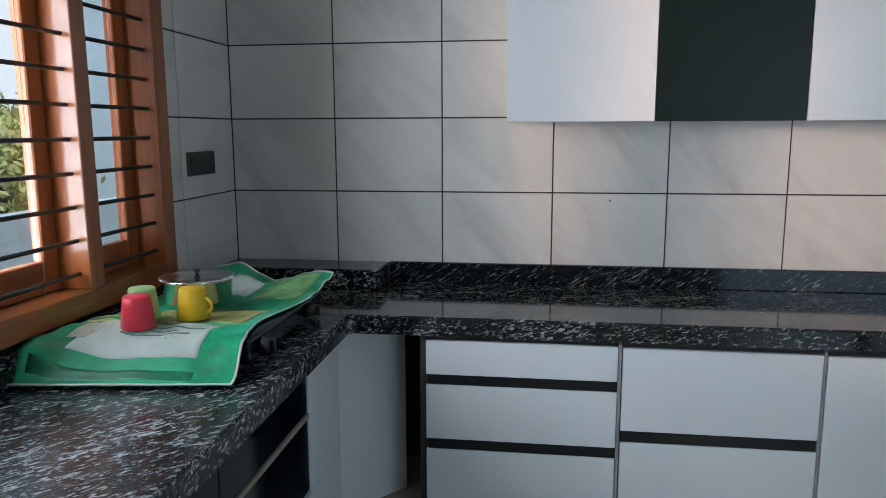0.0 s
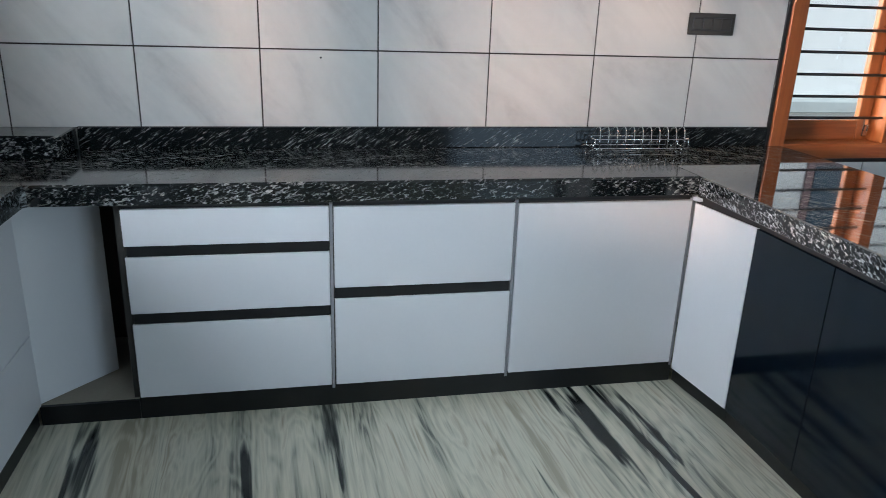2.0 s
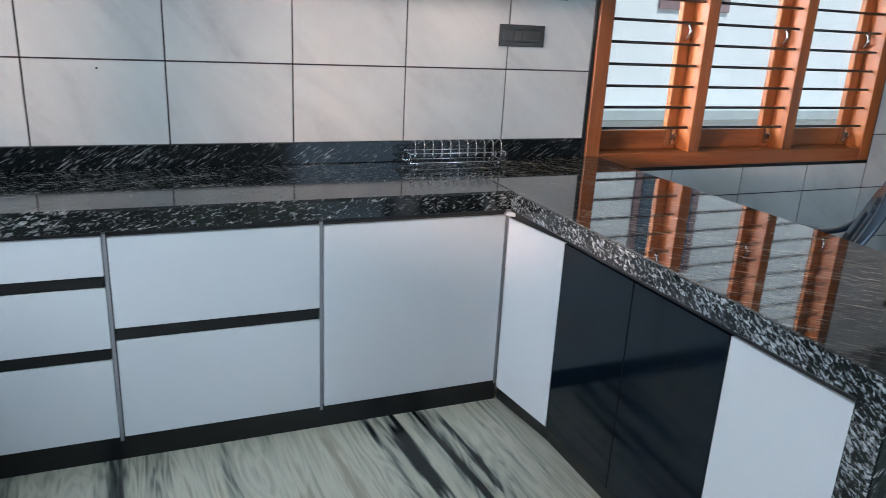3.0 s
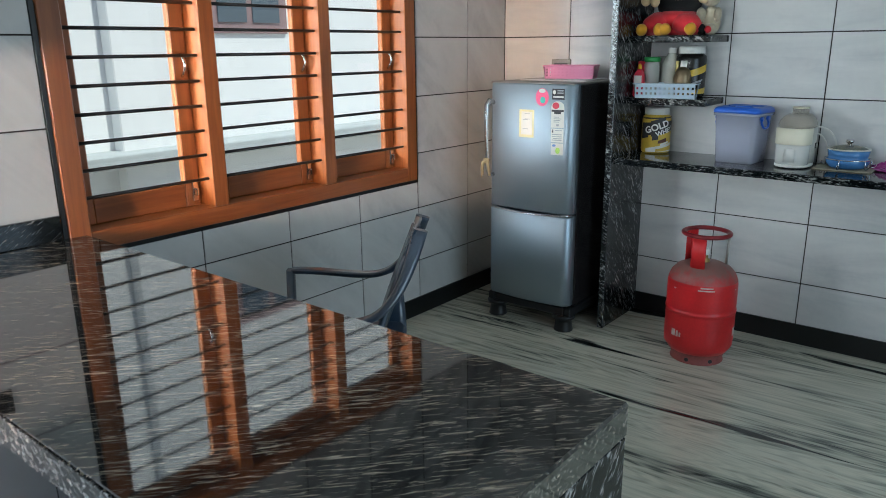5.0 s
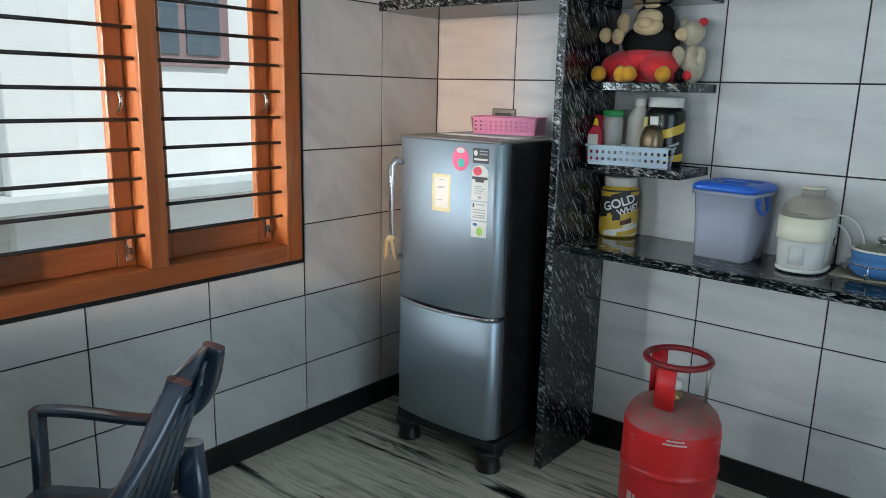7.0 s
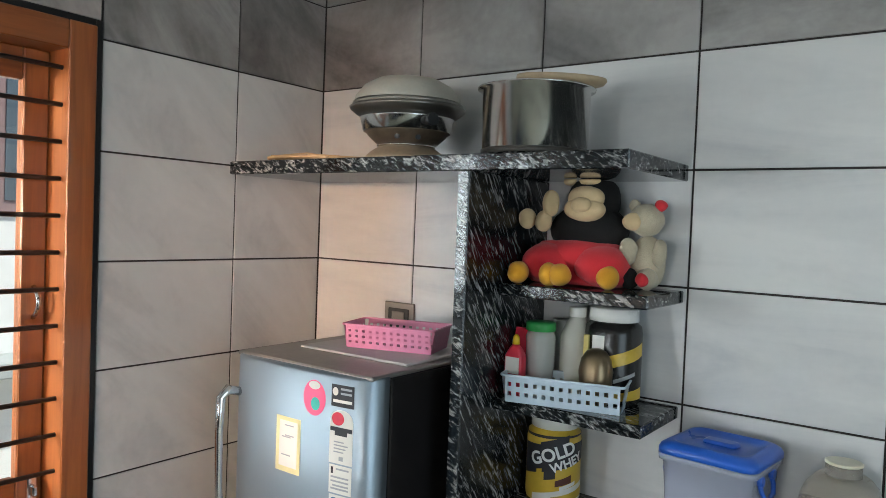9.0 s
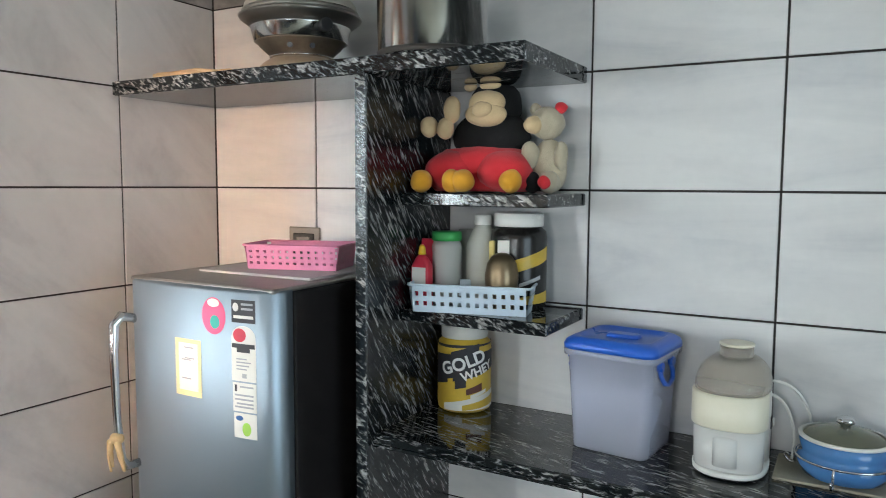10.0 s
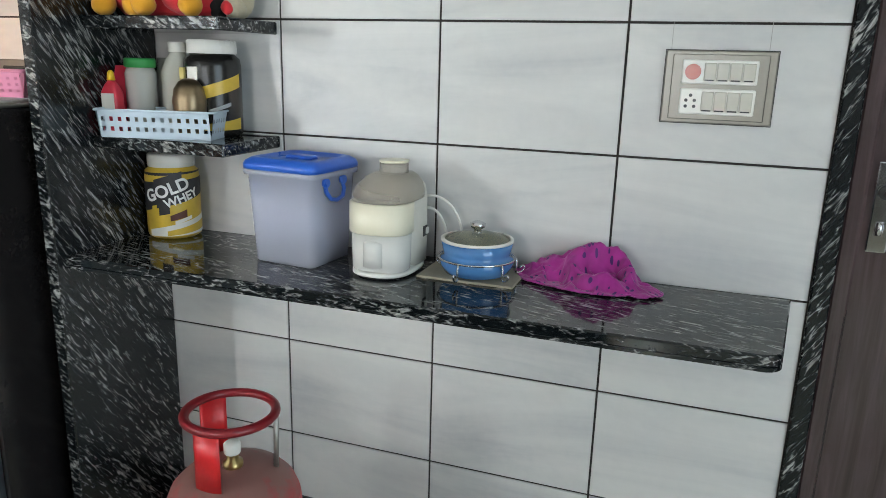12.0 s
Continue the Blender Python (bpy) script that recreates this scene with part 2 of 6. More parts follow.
GRANITE_X = granite("granite_along_x", (0, -14, 24), 0, 1.62, 120, 5.0, 0.09)
GRANITE_W = granite("granite_blue_flecked", (0, -14, 50), 0, 1.6, 95, 2.8, 0.23, 0.018, (0.40, 0.43, 0.45))
GRANITE_XE = granite("granite_streaked_edge", (0, -34, 0), 0, 1.5, 150, 6.0, 0.09, -0.042)
GRANITE_Y = granite("granite_along_y", (0, 0, -14), 1, 1.48)
# Peninsula veins tinted tan for the warm light reflected on them.
GRANITE_D = granite("granite_slanting_warmed", (0, 0, -42), 0, 2.5, 170, 9.0, 0.04, 0.008, (0.46, 0.40, 0.32))
GRANITE_Z = granite("granite_upright", (0, -36, 0), 2, 1.55, 120, 6.0, 0.24)
GRANITE_ZP = granite("granite_upright_leaning", (0, 38, 0), 2, 1.32, 88, 3.4, 0.2, 0.006)
# Veins paled in colour to hold the daylight that the shelf edges reflect.
GRANITE_EDGE_SHEEN = granite("granite_edge_sheen", (24, 0, 0), 1, 1.5, 95, 2.6, 0.12, 0.016)
GRANITE_P = granite("granite_dense_pale_edge", (30, 0, 0), 1, 1.5, 135, 2.2, 0.12, 0.040, (0.47, 0.49, 0.51))
GRANITE_ZT = granite("granite_upright_trim", (32, 0, 0), 2, 1.45, 125, 5.0, 0.2)
MARBLE = floor_marble()
TILE = tile_glaze("wall_tile_glaze", (0.43, 0.43, 0.425), (0.555, 0.55, 0.535), (0.615, 0.61, 0.59), 0.40)
TILE_E = tile_glaze("cloudy_wall_tile_glaze", (0.44, 0.45, 0.46), (0.55, 0.55, 0.54), (0.62, 0.615, 0.595), 0.40, (0, 0, 0), (1.0, 2.8, 0.55))
TILE_DARK = tile_glaze("grey_border_tile", (0.085, 0.078, 0.074), (0.21, 0.20, 0.19), (0.36, 0.345, 0.33), 0.3)
GROUT = surf("dark_grout", (0.028, 0.023, 0.020), 0.9, bump=0.2)
PAINT = surf("white_wall_paint", (0.72, 0.70, 0.66), 0.7, var=0.05, bump=0.05)
CEIL = surf("ceiling_paint", (0.80, 0.79, 0.76), 0.8, var=0.04)
LAMINATE = surf("white_laminate", (0.78, 0.79, 0.82), 0.32, var=0.03, scale=2.5, bump=0.01)
LAMINATE_BLACK = surf("black_gloss_laminate", (0.002, 0.005, 0.010), 0.10, var=0.15, scale=3, bump=0.004)
LAMINATE_BLACK.node_tree.nodes["Principled BSDF"].inputs["IOR"].default_value = 1.38
LAMINATE_MATT = surf("dark_green_black_laminate", (0.006, 0.012, 0.012), 0.34, var=0.1, scale=3, bump=0.004)
LAMINATE_MATT.node_tree.nodes["Principled BSDF"].inputs["IOR"].default_value = 1.3
BLACK_STRIP = surf("black_profile", (0.005, 0.005, 0.006), 0.5, bump=0.02)
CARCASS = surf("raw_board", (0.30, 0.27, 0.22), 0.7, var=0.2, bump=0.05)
# Board colour darkened to stand for the shade inside the cabinets.
CARCASS_SHADED = surf("shaded_carcass", (0.05, 0.045, 0.04), 0.7, var=0.2)
EDGE_GREY = surf("grey_edge_band", (0.30, 0.30, 0.32), 0.4, var=0.1)
PLINTH = surf("black_plinth", (0.005, 0.0055, 0.006), 0.3, var=0.3, scale=4)
WOOD_Z = wood("polished_teak_upright", (0.17, 0.045, 0.012), (0.36, 0.115, 0.030), 2, 0.3)
WOOD_X = wood("polished_teak_along_x", (0.17, 0.045, 0.012), (0.36, 0.115, 0.030), 0, 0.3)
WOOD_Y = wood("polished_teak_along_y", (0.17, 0.045, 0.012), (0.36, 0.115, 0.030), 1, 0.3)
DOOR_WOOD = wood("dark_polished_door", (0.024, 0.015, 0.016), (0.085, 0.054, 0.056), 2, 0.22)
BAR_IRON = surf("black_iron", (0.010, 0.010, 0.011), 0.4, var=0.2)
GLASS = clear("window_glass", (0.93, 0.97, 0.98))
CHROME = surf("chrome", (0.72, 0.72, 0.73), 0.12, 1.0, var=0.05, bump=0.0)
STEEL = surf("brushed_steel", (0.74, 0.73, 0.71), 0.17, 1.0, var=0.10, stretch=(1, 1, 5), bump=0.0)
STEEL_DULL = surf("aged_aluminium", (0.42, 0.40, 0.37), 0.42, 0.9, var=0.2)
FRIDGE_STEEL = surf("fridge_steel", (0.32, 0.385, 0.435), 0.40, 0.85, var=0.025, stretch=(1, 1, 0.05), fine=300, bump=0.006, rvar=0.05)
FRIDGE_SIDE = surf("fridge_side", (0.018, 0.016, 0.016), 0.22, var=0.15, bump=0.06)
PLASTIC_BLACK = surf("black_plastic", (0.012, 0.012, 0.013), 0.4)
PLASTIC_WHITE = surf("white_plastic", (0.74, 0.73, 0.68), 0.3, var=0.04)
PLASTIC_CREAM = surf("cream_plastic", (0.74, 0.70, 0.55), 0.3, var=0.05)
PLASTIC_GREY_CREAM = surf("greyed_cream_plastic", (0.62, 0.60, 0.54), 0.32, var=0.05)
BLUE_LID = surf("blue_plastic", (0.015, 0.10, 0.48), 0.3, var=0.08)
NAVY = surf("navy_plastic", (0.022, 0.042, 0.072), 0.30, var=0.25, bump=0.03, coat=0.9)
PINK = surf("pink_plastic", (0.74, 0.27, 0.42), 0.35, var=0.06)
PALE_BLUE = surf("pale_blue_plastic", (0.50, 0.60, 0.68), 0.35, var=0.05)
GAS_RED = surf("red_enamel", (0.58, 0.016, 0.020), 0.34, var=0.22, scale=5, bump=0.08, bscale=60)
GAS_RED_DARK = surf("dark_red_enamel", (0.20, 0.010, 0.016), 0.30, var=0.25, scale=8)
GAS_RED_DUSTY = surf("dusty_red_enamel", (0.30, 0.075, 0.065), 0.6, var=0.35, scale=9, bump=0.1)


def settle_dust(m, dust, lo, hi):
    """Dust that lies on the upward faces, broken up by noise."""
    n, l = m.node_tree.nodes, m.node_tree.links
    b = n["Principled BSDF"]
    src = b.inputs["Base Color"].links[0].from_socket
    ge, sx, tc, no = n.new("ShaderNodeNewGeometry"), n.new("ShaderNodeSeparateXYZ"), n.new("ShaderNodeTexCoord"), n.new("ShaderNodeTexNoise")
    no.inputs["Scale"].default_value, no.inputs["Detail"].default_value = 26, 5
    l.new(ge.outputs["Normal"], sx.inputs[0])
    l.new(tc.outputs["Object"], no.inputs["Vector"])
    total = math_node(n, l, "ADD", sx.outputs["Z"], math_node(n, l, "MULTIPLY", math_node(n, l, "SUBTRACT", no.outputs[0], 0.5), 1.3))
    mr, mx = n.new("ShaderNodeMapRange"), n.new("ShaderNodeMix")
    mr.inputs[1].default_value, mr.inputs[2].default_value = lo, hi
    mr.inputs[4].default_value = 0.85
    l.new(total, mr.inputs[0])
    mx.data_type = "RGBA"
    l.new(mr.outputs[0], mx.inputs["Factor"])
    l.new(src, mx.inputs["A"])
    mx.inputs["B"].default_value = (*dust, 1)
    l.new(mx.outputs["Result"], b.inputs["Base Color"])


GAS_TOP = surf("worn_red_enamel", (0.50, 0.020, 0.024), 0.45, var=0.25, scale=6, bump=0.08, bscale=60)
settle_dust(GAS_TOP, (0.21, 0.135, 0.115), 0.12, 0.80)
BRASS = surf("brass", (0.45, 0.33, 0.14), 0.3, 1.0)
PAPER = surf("paper", (0.74, 0.72, 0.66), 0.7, var=0.04)
YELLOW = surf("yellow_plastic", (0.76, 0.48, 0.02), 0.35)
RED_PL = surf("red_plastic", (0.58, 0.03, 0.06), 0.35)
GREEN_PL = surf("green_plastic", (0.03, 0.30, 0.07), 0.4)
PALE_GREEN = surf("pale_green_plastic", (0.36, 0.52, 0.22), 0.35)
INK = surf("dark_print", (0.02, 0.02, 0.025), 0.5)
GREY_INK = surf("grey_print", (0.34, 0.35, 0.36), 0.5)
PINK_STICKER = surf("pink_sticker", (0.80, 0.10, 0.22), 0.5)
TEAL_STICKER = surf("teal_sticker", (0.05, 0.45, 0.36), 0.5)
GREEN_STICKER = surf("green_sticker", (0.32, 0.55, 0.08), 0.5)
SOCKET_BACK = surf("bronze_switch_plate", (0.30, 0.27, 0.23), 0.25, 0.5, var=0.06)
SOCKET_DARK = surf("dark_switch_plate", (0.035, 0.032, 0.028), 0.25, var=0.1)
PLUSH_BLACK = surf("black_plush", (0.005, 0.0045, 0.0045), 1.0, bump=0.6, bscale=500)
PLUSH_RED = surf("red_plush", (0.62, 0.02, 0.03), 0.9, bump=0.5, bscale=500, sheen=0.2)
PLUSH_YELLOW = surf("yellow_plush", (0.72, 0.34, 0.02), 0.9, bump=0.5, bscale=500, sheen=0.2)
PLUSH_TAN = surf("tan_plush", (0.62, 0.46, 0.26), 0.95, bump=0.5, bscale=500, sheen=0.2)
PLUSH_CREAM = surf("cream_plush", (0.48, 0.42, 0.30), 0.95, var=0.2, bump=0.7, bscale=400, sheen=0.3)
ENAMEL_BLUE = surf("blue_enamel", (0.06, 0.19, 0.42), 0.15, var=0.1, coat=0.5)
CARDBOARD = surf("dusty_board", (0.30, 0.27, 0.20), 0.8, var=0.2)
FROST = clear("frosted_bin", (0.86, 0.88, 1.0), 0.14, 1.10, 0.72)
FROST.node_tree.nodes["Principled BSDF"].inputs["Alpha"].default_value = 1.0
SMOKE = clear("smoky_clear_plastic", (0.66, 0.61, 0.54), 0.10, 1.2, 0.70)
LID_GLASS = clear("olive_lid_glass", (0.34, 0.33, 0.20), 0.03, 1.45, 0.6)
CLOUDY = clear("cloudy_plastic", (0.84, 0.84, 0.80), 0.2, 1.35, 0.30)
JAR_CLEAR = clear("clear_jar", (0.90, 0.91, 0.86), 0.10, 1.2, 0.60)
MILKY = clear("milky_bottle", (0.84, 0.83, 0.74), 0.24, 1.15, 0.40)

# ---- the room ----
XE, YS, ZC = 6.305, -4.3, 2.95          # east wall, south wall, ceiling
NW = (3.578, 5.474, 0.765, 2.18)          # opening of the north window: x0, x1, z0, z1
WW = (-2.45, -0.535, 0.93, 2.18)        # opening of the west window: y0, y1, z0, z1
CT = 0.845                              # worktop height
G = 0.004                               # joints lie this far behind the tile faces


def structure(name, bm, material, label, category):
    return solo(name, bm, material, label, category, kind="structure")


floor_ob = structure("floor", boxes(-0.2, YS - 0.2, -0.12, XE + 0.2, 0.2, 0.0, bevel=0), MARBLE, "polished greenish white marble floor with black streaks", "floor")
structure("ceiling", boxes(-0.2, YS - 0.2, ZC, XE + 0.2, 0.2, ZC + 0.15, bevel=0), CEIL, "plain white painted ceiling", "ceiling")


def holed_wall(axis, p0, p1, u0, u1, h):
    """A wall from four blocks round one opening h = (u0, u1, z0, z1)."""
    bm = bmesh.new()
    for a, b, c, d in ((u0, h[0], 0, ZC), (h[1], u1, 0, ZC), (h[0], h[1], 0, h[2]), (h[0], h[1], h[3], ZC)):
        if axis == "y":
            box(bm, a, p0, c, b, p1, d, bevel=0)
        else:
            box(bm, p0, a, c, p1, b, d, bevel=0)
    return bm


wall_n = structure("wall_north", holed_wall("y", G, 0.20, -0.2, XE + 0.2, NW), [GROUT], "tiled kitchen wall with dark joints and a window", "wall")
wall_w = structure("wall_west", holed_wall("x", -0.20, -G, YS - 0.2, G, WW), [GROUT], "tiled kitchen wall with dark joints beside a window", "wall")
DOOR = (-3.72, -2.745, 0.0, 2.12)
wall_e = structure("wall_east", holed_wall("x", XE + G, XE + 0.22, YS - 0.2, G, DOOR), [GROUT], "tiled kitchen wall with dark joints and a door", "wall")
structure("wall_south", holed_wall("y", YS - 0.2, YS, -0.2, XE + 0.2, (3.0, 5.2, 0.0, 2.4)), PAINT, "plain painted wall with a wide doorway to daylight", "wall")
structure("wall_hall", boxes(XE + 0.9, -4.2, 0, XE + 1.0, -2.2, ZC, bevel=0), PAINT, "plain painted wall behind the door", "wall")

# Added slab, out of view, that blocks the sun from the south doorway.
structure("porch_roof", boxes(1.0, -7.2, 2.62, 7.2, YS - 0.201, 2.75, bevel=0), PAINT, "added unseen slab that keeps the sun out of the doorway", "roof")

# ---- worktops and built-in granite ----
# L-shaped worktop with the peninsula, one slab outline with the upstand and end panel as parts
top = thing("worktop", 1.8, -0.3, CT - 0.07, "polished black granite worktop with white streaks, on kitchen cabinets", "worktop")


def slab(outline, z0, z1, round_edge=0.008):
    bm = bmesh.new()
    loops = []
    cx = sum(p[0] for p in outline) / len(outline)
    cy = sum(p[1] for p in outline) / len(outline)
    for z in (z0, z1 - round_edge):
        loops.append([(x, y, z) for x, y in outline])
    loops.append([(x + (0.003 if x < cx else -0.003), y + (0.003 if y < cy else -0.003), z1) for x, y in outline])
    return loft(bm, loops, smooth=False)


part("counter_slab", slab([(0.0, -0.5875), (2.92, -0.5875), (2.92, -0.003), (0.0, -0.003)], CT - 0.068, CT), GRANITE_X, top)
part("counter_slab", slab([(0.0, -3.6), (0.655, -3.6), (0.655, -0.60), (0.667, -0.588), (0.0, -0.588)], CT - 0.068, CT), GRANITE_W, top)
part("peninsula_slab", slab([(2.921, -2.072), (3.655, -2.072), (3.655, -0.003), (2.921, -0.003)], CT - 0.068, CT), GRANITE_D, top)
part("end_panel", boxes(2.922, -2.072, 0.0, 3.654, -2.006, CT - 0.069, bevel=0.004), GRANITE_ZP, top, "black granite end panel of the peninsula")
part("polished_edge", boxes(2.9175, -2.070, CT - 0.066, 2.9205, -0.592, CT - 0.004, bevel=0.001), GRANITE_P, top, "thin granite strip added on an edge, with paled streaks")
part("polished_edge", boxes(2.9175, -2.071, 0.001, 2.9215, -2.007, CT - 0.068, bevel=0.001), GRANITE_P, top, "thin granite strip added on an edge, with paled streaks")
part("upstand", boxes(0.68, -0.020, CT, 3.57, -0.001, 0.931, bevel=0.003), GRANITE_XE, top)
part("upstand", boxes(0.001, -3.6, CT, 0.020, -0.21, 0.931, bevel=0.003), GRANITE_Y, top)
part("corner_ledge", boxes(0.003, -0.20, CT, 0.672, -0.002, 0.928, bevel=0.004), GRANITE_X, top, "raised black granite ledge in the corner")


# ---- base cabinets ----
def front(bm, axis, u0, u1, z0, z1, p, thick=0.018):
    """A cabinet front with its face at p, facing south (axis y), west or east (axis x, sign of thick)."""
    if axis == "y":
        return box(bm, u0, p, z0, u1, p + thick, z1, bevel=0.0015)
    return box(bm, p, u0, z0, p + thick, u1, z1, bevel=0.0015)


FY, FX = -0.570, 2.965


def carcass_n(x0, x1, ob):
    part("carcass", boxes(x0, FY + 0.022, 0.07, x1, -0.03, CT - 0.072, bevel=0), CARCASS_SHADED, ob)
    part("side_edge", boxes(x1 - 0.010, FY + 0.003, 0.068, x1, FY + 0.021, 0.765, bevel=0), EDGE_GREY, ob, "grey edge band")
    part("top_channel", boxes(x0, FY + 0.008, 0.759, x1 - 0.011, FY + 0.021, CT - 0.070, bevel=0), BLACK_STRIP, ob, "black handle channel")
    part("plinth", boxes(x0, FY + 0.004, 0.0, x1, FY + 0.02, 0.081, bevel=0), PLINTH, ob, "black plinth")


def grip(ob, x0, x1, z0, z1):
    part("handle_channel", boxes(x0 + 0.006, FY + 0.004, z0 + 0.001, x1 - 0.014, FY + 0.021, z1 - 0.001, bevel=0.002), BLACK_STRIP, ob, "black handle channel")


drawers3 = thing("drawer_cabinet", 1.255, -0.3, 0, "white laminate base cabinet with three drawers and black handle channels", "cabinet", "base cabinets")
carcass_n(0.920, 1.592, drawers3)
for z0, z1 in ((0.634, 0.757), (0.397, 0.596), (0.083, 0.357)):
    part("drawer_front", front(bmesh.new(), "y", 0.924, 1.580, z0, z1, FY), LAMINATE, drawers3)
for z0, z1 in ((0.596, 0.634), (0.357, 0.397)):
    grip(drawers3, 0.924, 1.592, z0, z1)

drawers2 = thing("drawer_cabinet", 1.916, -0.3, 0, "white laminate base cabinet with two deep drawers", "cabinet", "base cabinets")
carcass_n(1.592, 2.242, drawers2)
for z0, z1 in ((0.461, 0.753), (0.083, 0.419)):
    part("drawer_front", front(bmesh.new(), "y", 1.596, 2.231, z0, z1, FY), LAMINATE, drawers2)
grip(drawers2, 1.590, 2.242, 0.419, 0.461)

door_cab = thing("base_cabinet", 2.58, -0.3, 0, "white laminate base cabinet with one plain door", "cabinet", "base cabinets")
carcass_n(2.242, 2.926, door_cab)
part("door", front(bmesh.new(), "y", 2.246, 2.914, 0.083, 0.750, FY), LAMINATE, door_cab)
part("filler_cap", lathe(bmesh.new(), [(0, 0), (0.024, 0), (0.024, 0.012), (0, 0.012)], 2.938, -0.578, 0.752), LAMINATE, door_cab, "round white filler at the corner")


def pen_cabinet(y0, y1, fronts, label):
    ob = thing("peninsula_cabinet", 3.2, (y0 + y1) / 2, 0, label, "cabinet", "peninsula cabinets")
    part("carcass", boxes(FX + 0.022, y0, 0.055, 3.600, y1, CT - 0.072, bevel=0), CARCASS_SHADED, ob)
    part("top_channel", boxes(FX + 0.006, y0, 0.742, FX + 0.021, y1, CT - 0.070, bevel=0), BLACK_STRIP, ob, "black handle channel")
    part("plinth", boxes(FX + 0.012, y0, 0.0, FX + 0.03, y1, 0.054, bevel=0), PLINTH, ob, "black plinth")
    part("back_panel", boxes(3.601, y0, 0.0, 3.618, y1, CT - 0.072, bevel=0), LAMINATE_BLACK, ob)
    for a, b, m in fronts:
        part("door", front(bmesh.new(), "x", a + 0.0015, b - 0.0015, 0.057, 0.740, FX), m, ob)


corner = thing("peninsula_cabinet", 3.2, -0.73, 0, "narrow white laminate base cabinet under the granite peninsula", "cabinet", "peninsula cabinets")
part("carcass", boxes(2.99, -0.893, 0.055, 3.600, -0.60, CT - 0.072, bevel=0), CARCASS_SHADED, corner)
skew = bmesh.new()
loft(skew, [[(2.927, -0.572, z), (2.9655, -0.8925, z), (2.984, -0.8925, z), (2.946, -0.572, z)] for z in (0.057, 0.740)], smooth=False)
part("door", skew, LAMINATE, corner)
skew = bmesh.new()
loft(skew, [[(2.932, -0.572, z), (2.971, -0.8925, z), (2.988, -0.8925, z), (2.949, -0.572, z)] for z in (0.7405, CT - 0.070)], smooth=False)
part("top_channel", skew, BLACK_STRIP, corner, "black handle channel")
skew = bmesh.new()
loft(skew, [[(2.938, -0.566, z), (2.977, -0.8925, z), (2.992, -0.8925, z), (2.955, -0.566, z)] for z in (0.0, 0.0565)], smooth=False)
part("plinth", skew, PLINTH, corner, "black plinth")
pen_cabinet(-1.641, -0.894, [(-1.268, -0.894, LAMINATE_BLACK), (-1.641, -1.268, LAMINATE_BLACK)], "glossy black two-door base cabinet under the granite peninsula")
pen_cabinet(-2.005, -1.642, [(-2.005, -1.642, LAMINATE)], "white laminate base cabinet at the end of the peninsula")

corner_cab = thing("corner_cabinet", 0.55, -0.35, 0, "white laminate corner cabinet with its folding door pushed ajar", "cabinet", "base cabinets")
part("bottom_board", boxes(0.03, -0.552, 0.055, 0.918, -0.03, 0.073, bevel=0), CARCASS, corner_cab, "dusty raw bottom board")
part("back_board", boxes(0.03, -0.045, 0.074, 0.918, -0.03, CT - 0.072, bevel=0), CARCASS_SHADED, corner_cab)
part("side_board", boxes(0.900, -0.545, 0.074, 0.918, -0.046, CT - 0.072, bevel=0), CARCASS_SHADED, corner_cab)
part("plinth", boxes(0.60, -0.566, 0.0, 0.919, -0.55, 0.070, bevel=0), PLINTH, corner_cab, "black plinth")
leaf = bmesh.new()
box(leaf, -0.155, -0.009, 0.075, 0.155, 0.009, 0.772, bevel=0.0015)
leaf.transform(pose(0.694, -0.437, 0, 0, 0, 48))
part("door_leaf", leaf, LAMINATE, corner_cab, "white door leaf pushed inwards")
part("door_leaf", front(bmesh.new(), "x", -0.885, -0.553, 0.336, 0.772, 0.585), LAMINATE, corner_cab)

west_cab = thing("base_cabinet", 0.3, -2.2, 0, "base cabinet with glossy black drawers over a low white front", "cabinet", "base cabinets")
part("carcass", boxes(0.03, -3.59, 0.07, 0.575, -0.895, CT - 0.072, bevel=0), CARCASS_SHADED, west_cab)
part("plinth", boxes(0.575, -3.59, 0.0, 0.592, -0.567, 0.068, bevel=0), PLINTH, west_cab, "black plinth")
part("low_front", front(bmesh.new(), "x", -2.2, -0.556, 0.071, 0.333, 0.585), LAMINATE, west_cab, "long white low front")
part("low_front", front(bmesh.new(), "x", -3.59, -2.203, 0.071, 0.333, 0.585), LAMINATE, west_cab, "long white low front")
for y0, y1 in ((-1.508, -0.890), (-2.20, -1.514), (-2.9, -2.206), (-3.58, -2.906)):
    part("drawer_front", front(bmesh.new(), "x", y0, y1, 0.604, 0.760, 0.580), LAMINATE_BLACK, west_cab)
    part("drawer_front", front(bmesh.new(), "x", y0, y1, 0.345, 0.584, 0.580), LAMINATE_BLACK, west_cab)
    part("edge_profile", boxes(0.585, y0, 0.586, 0.604, y1, 0.602, bevel=0.001), CARCASS, west_cab, "dull brown edge profile")

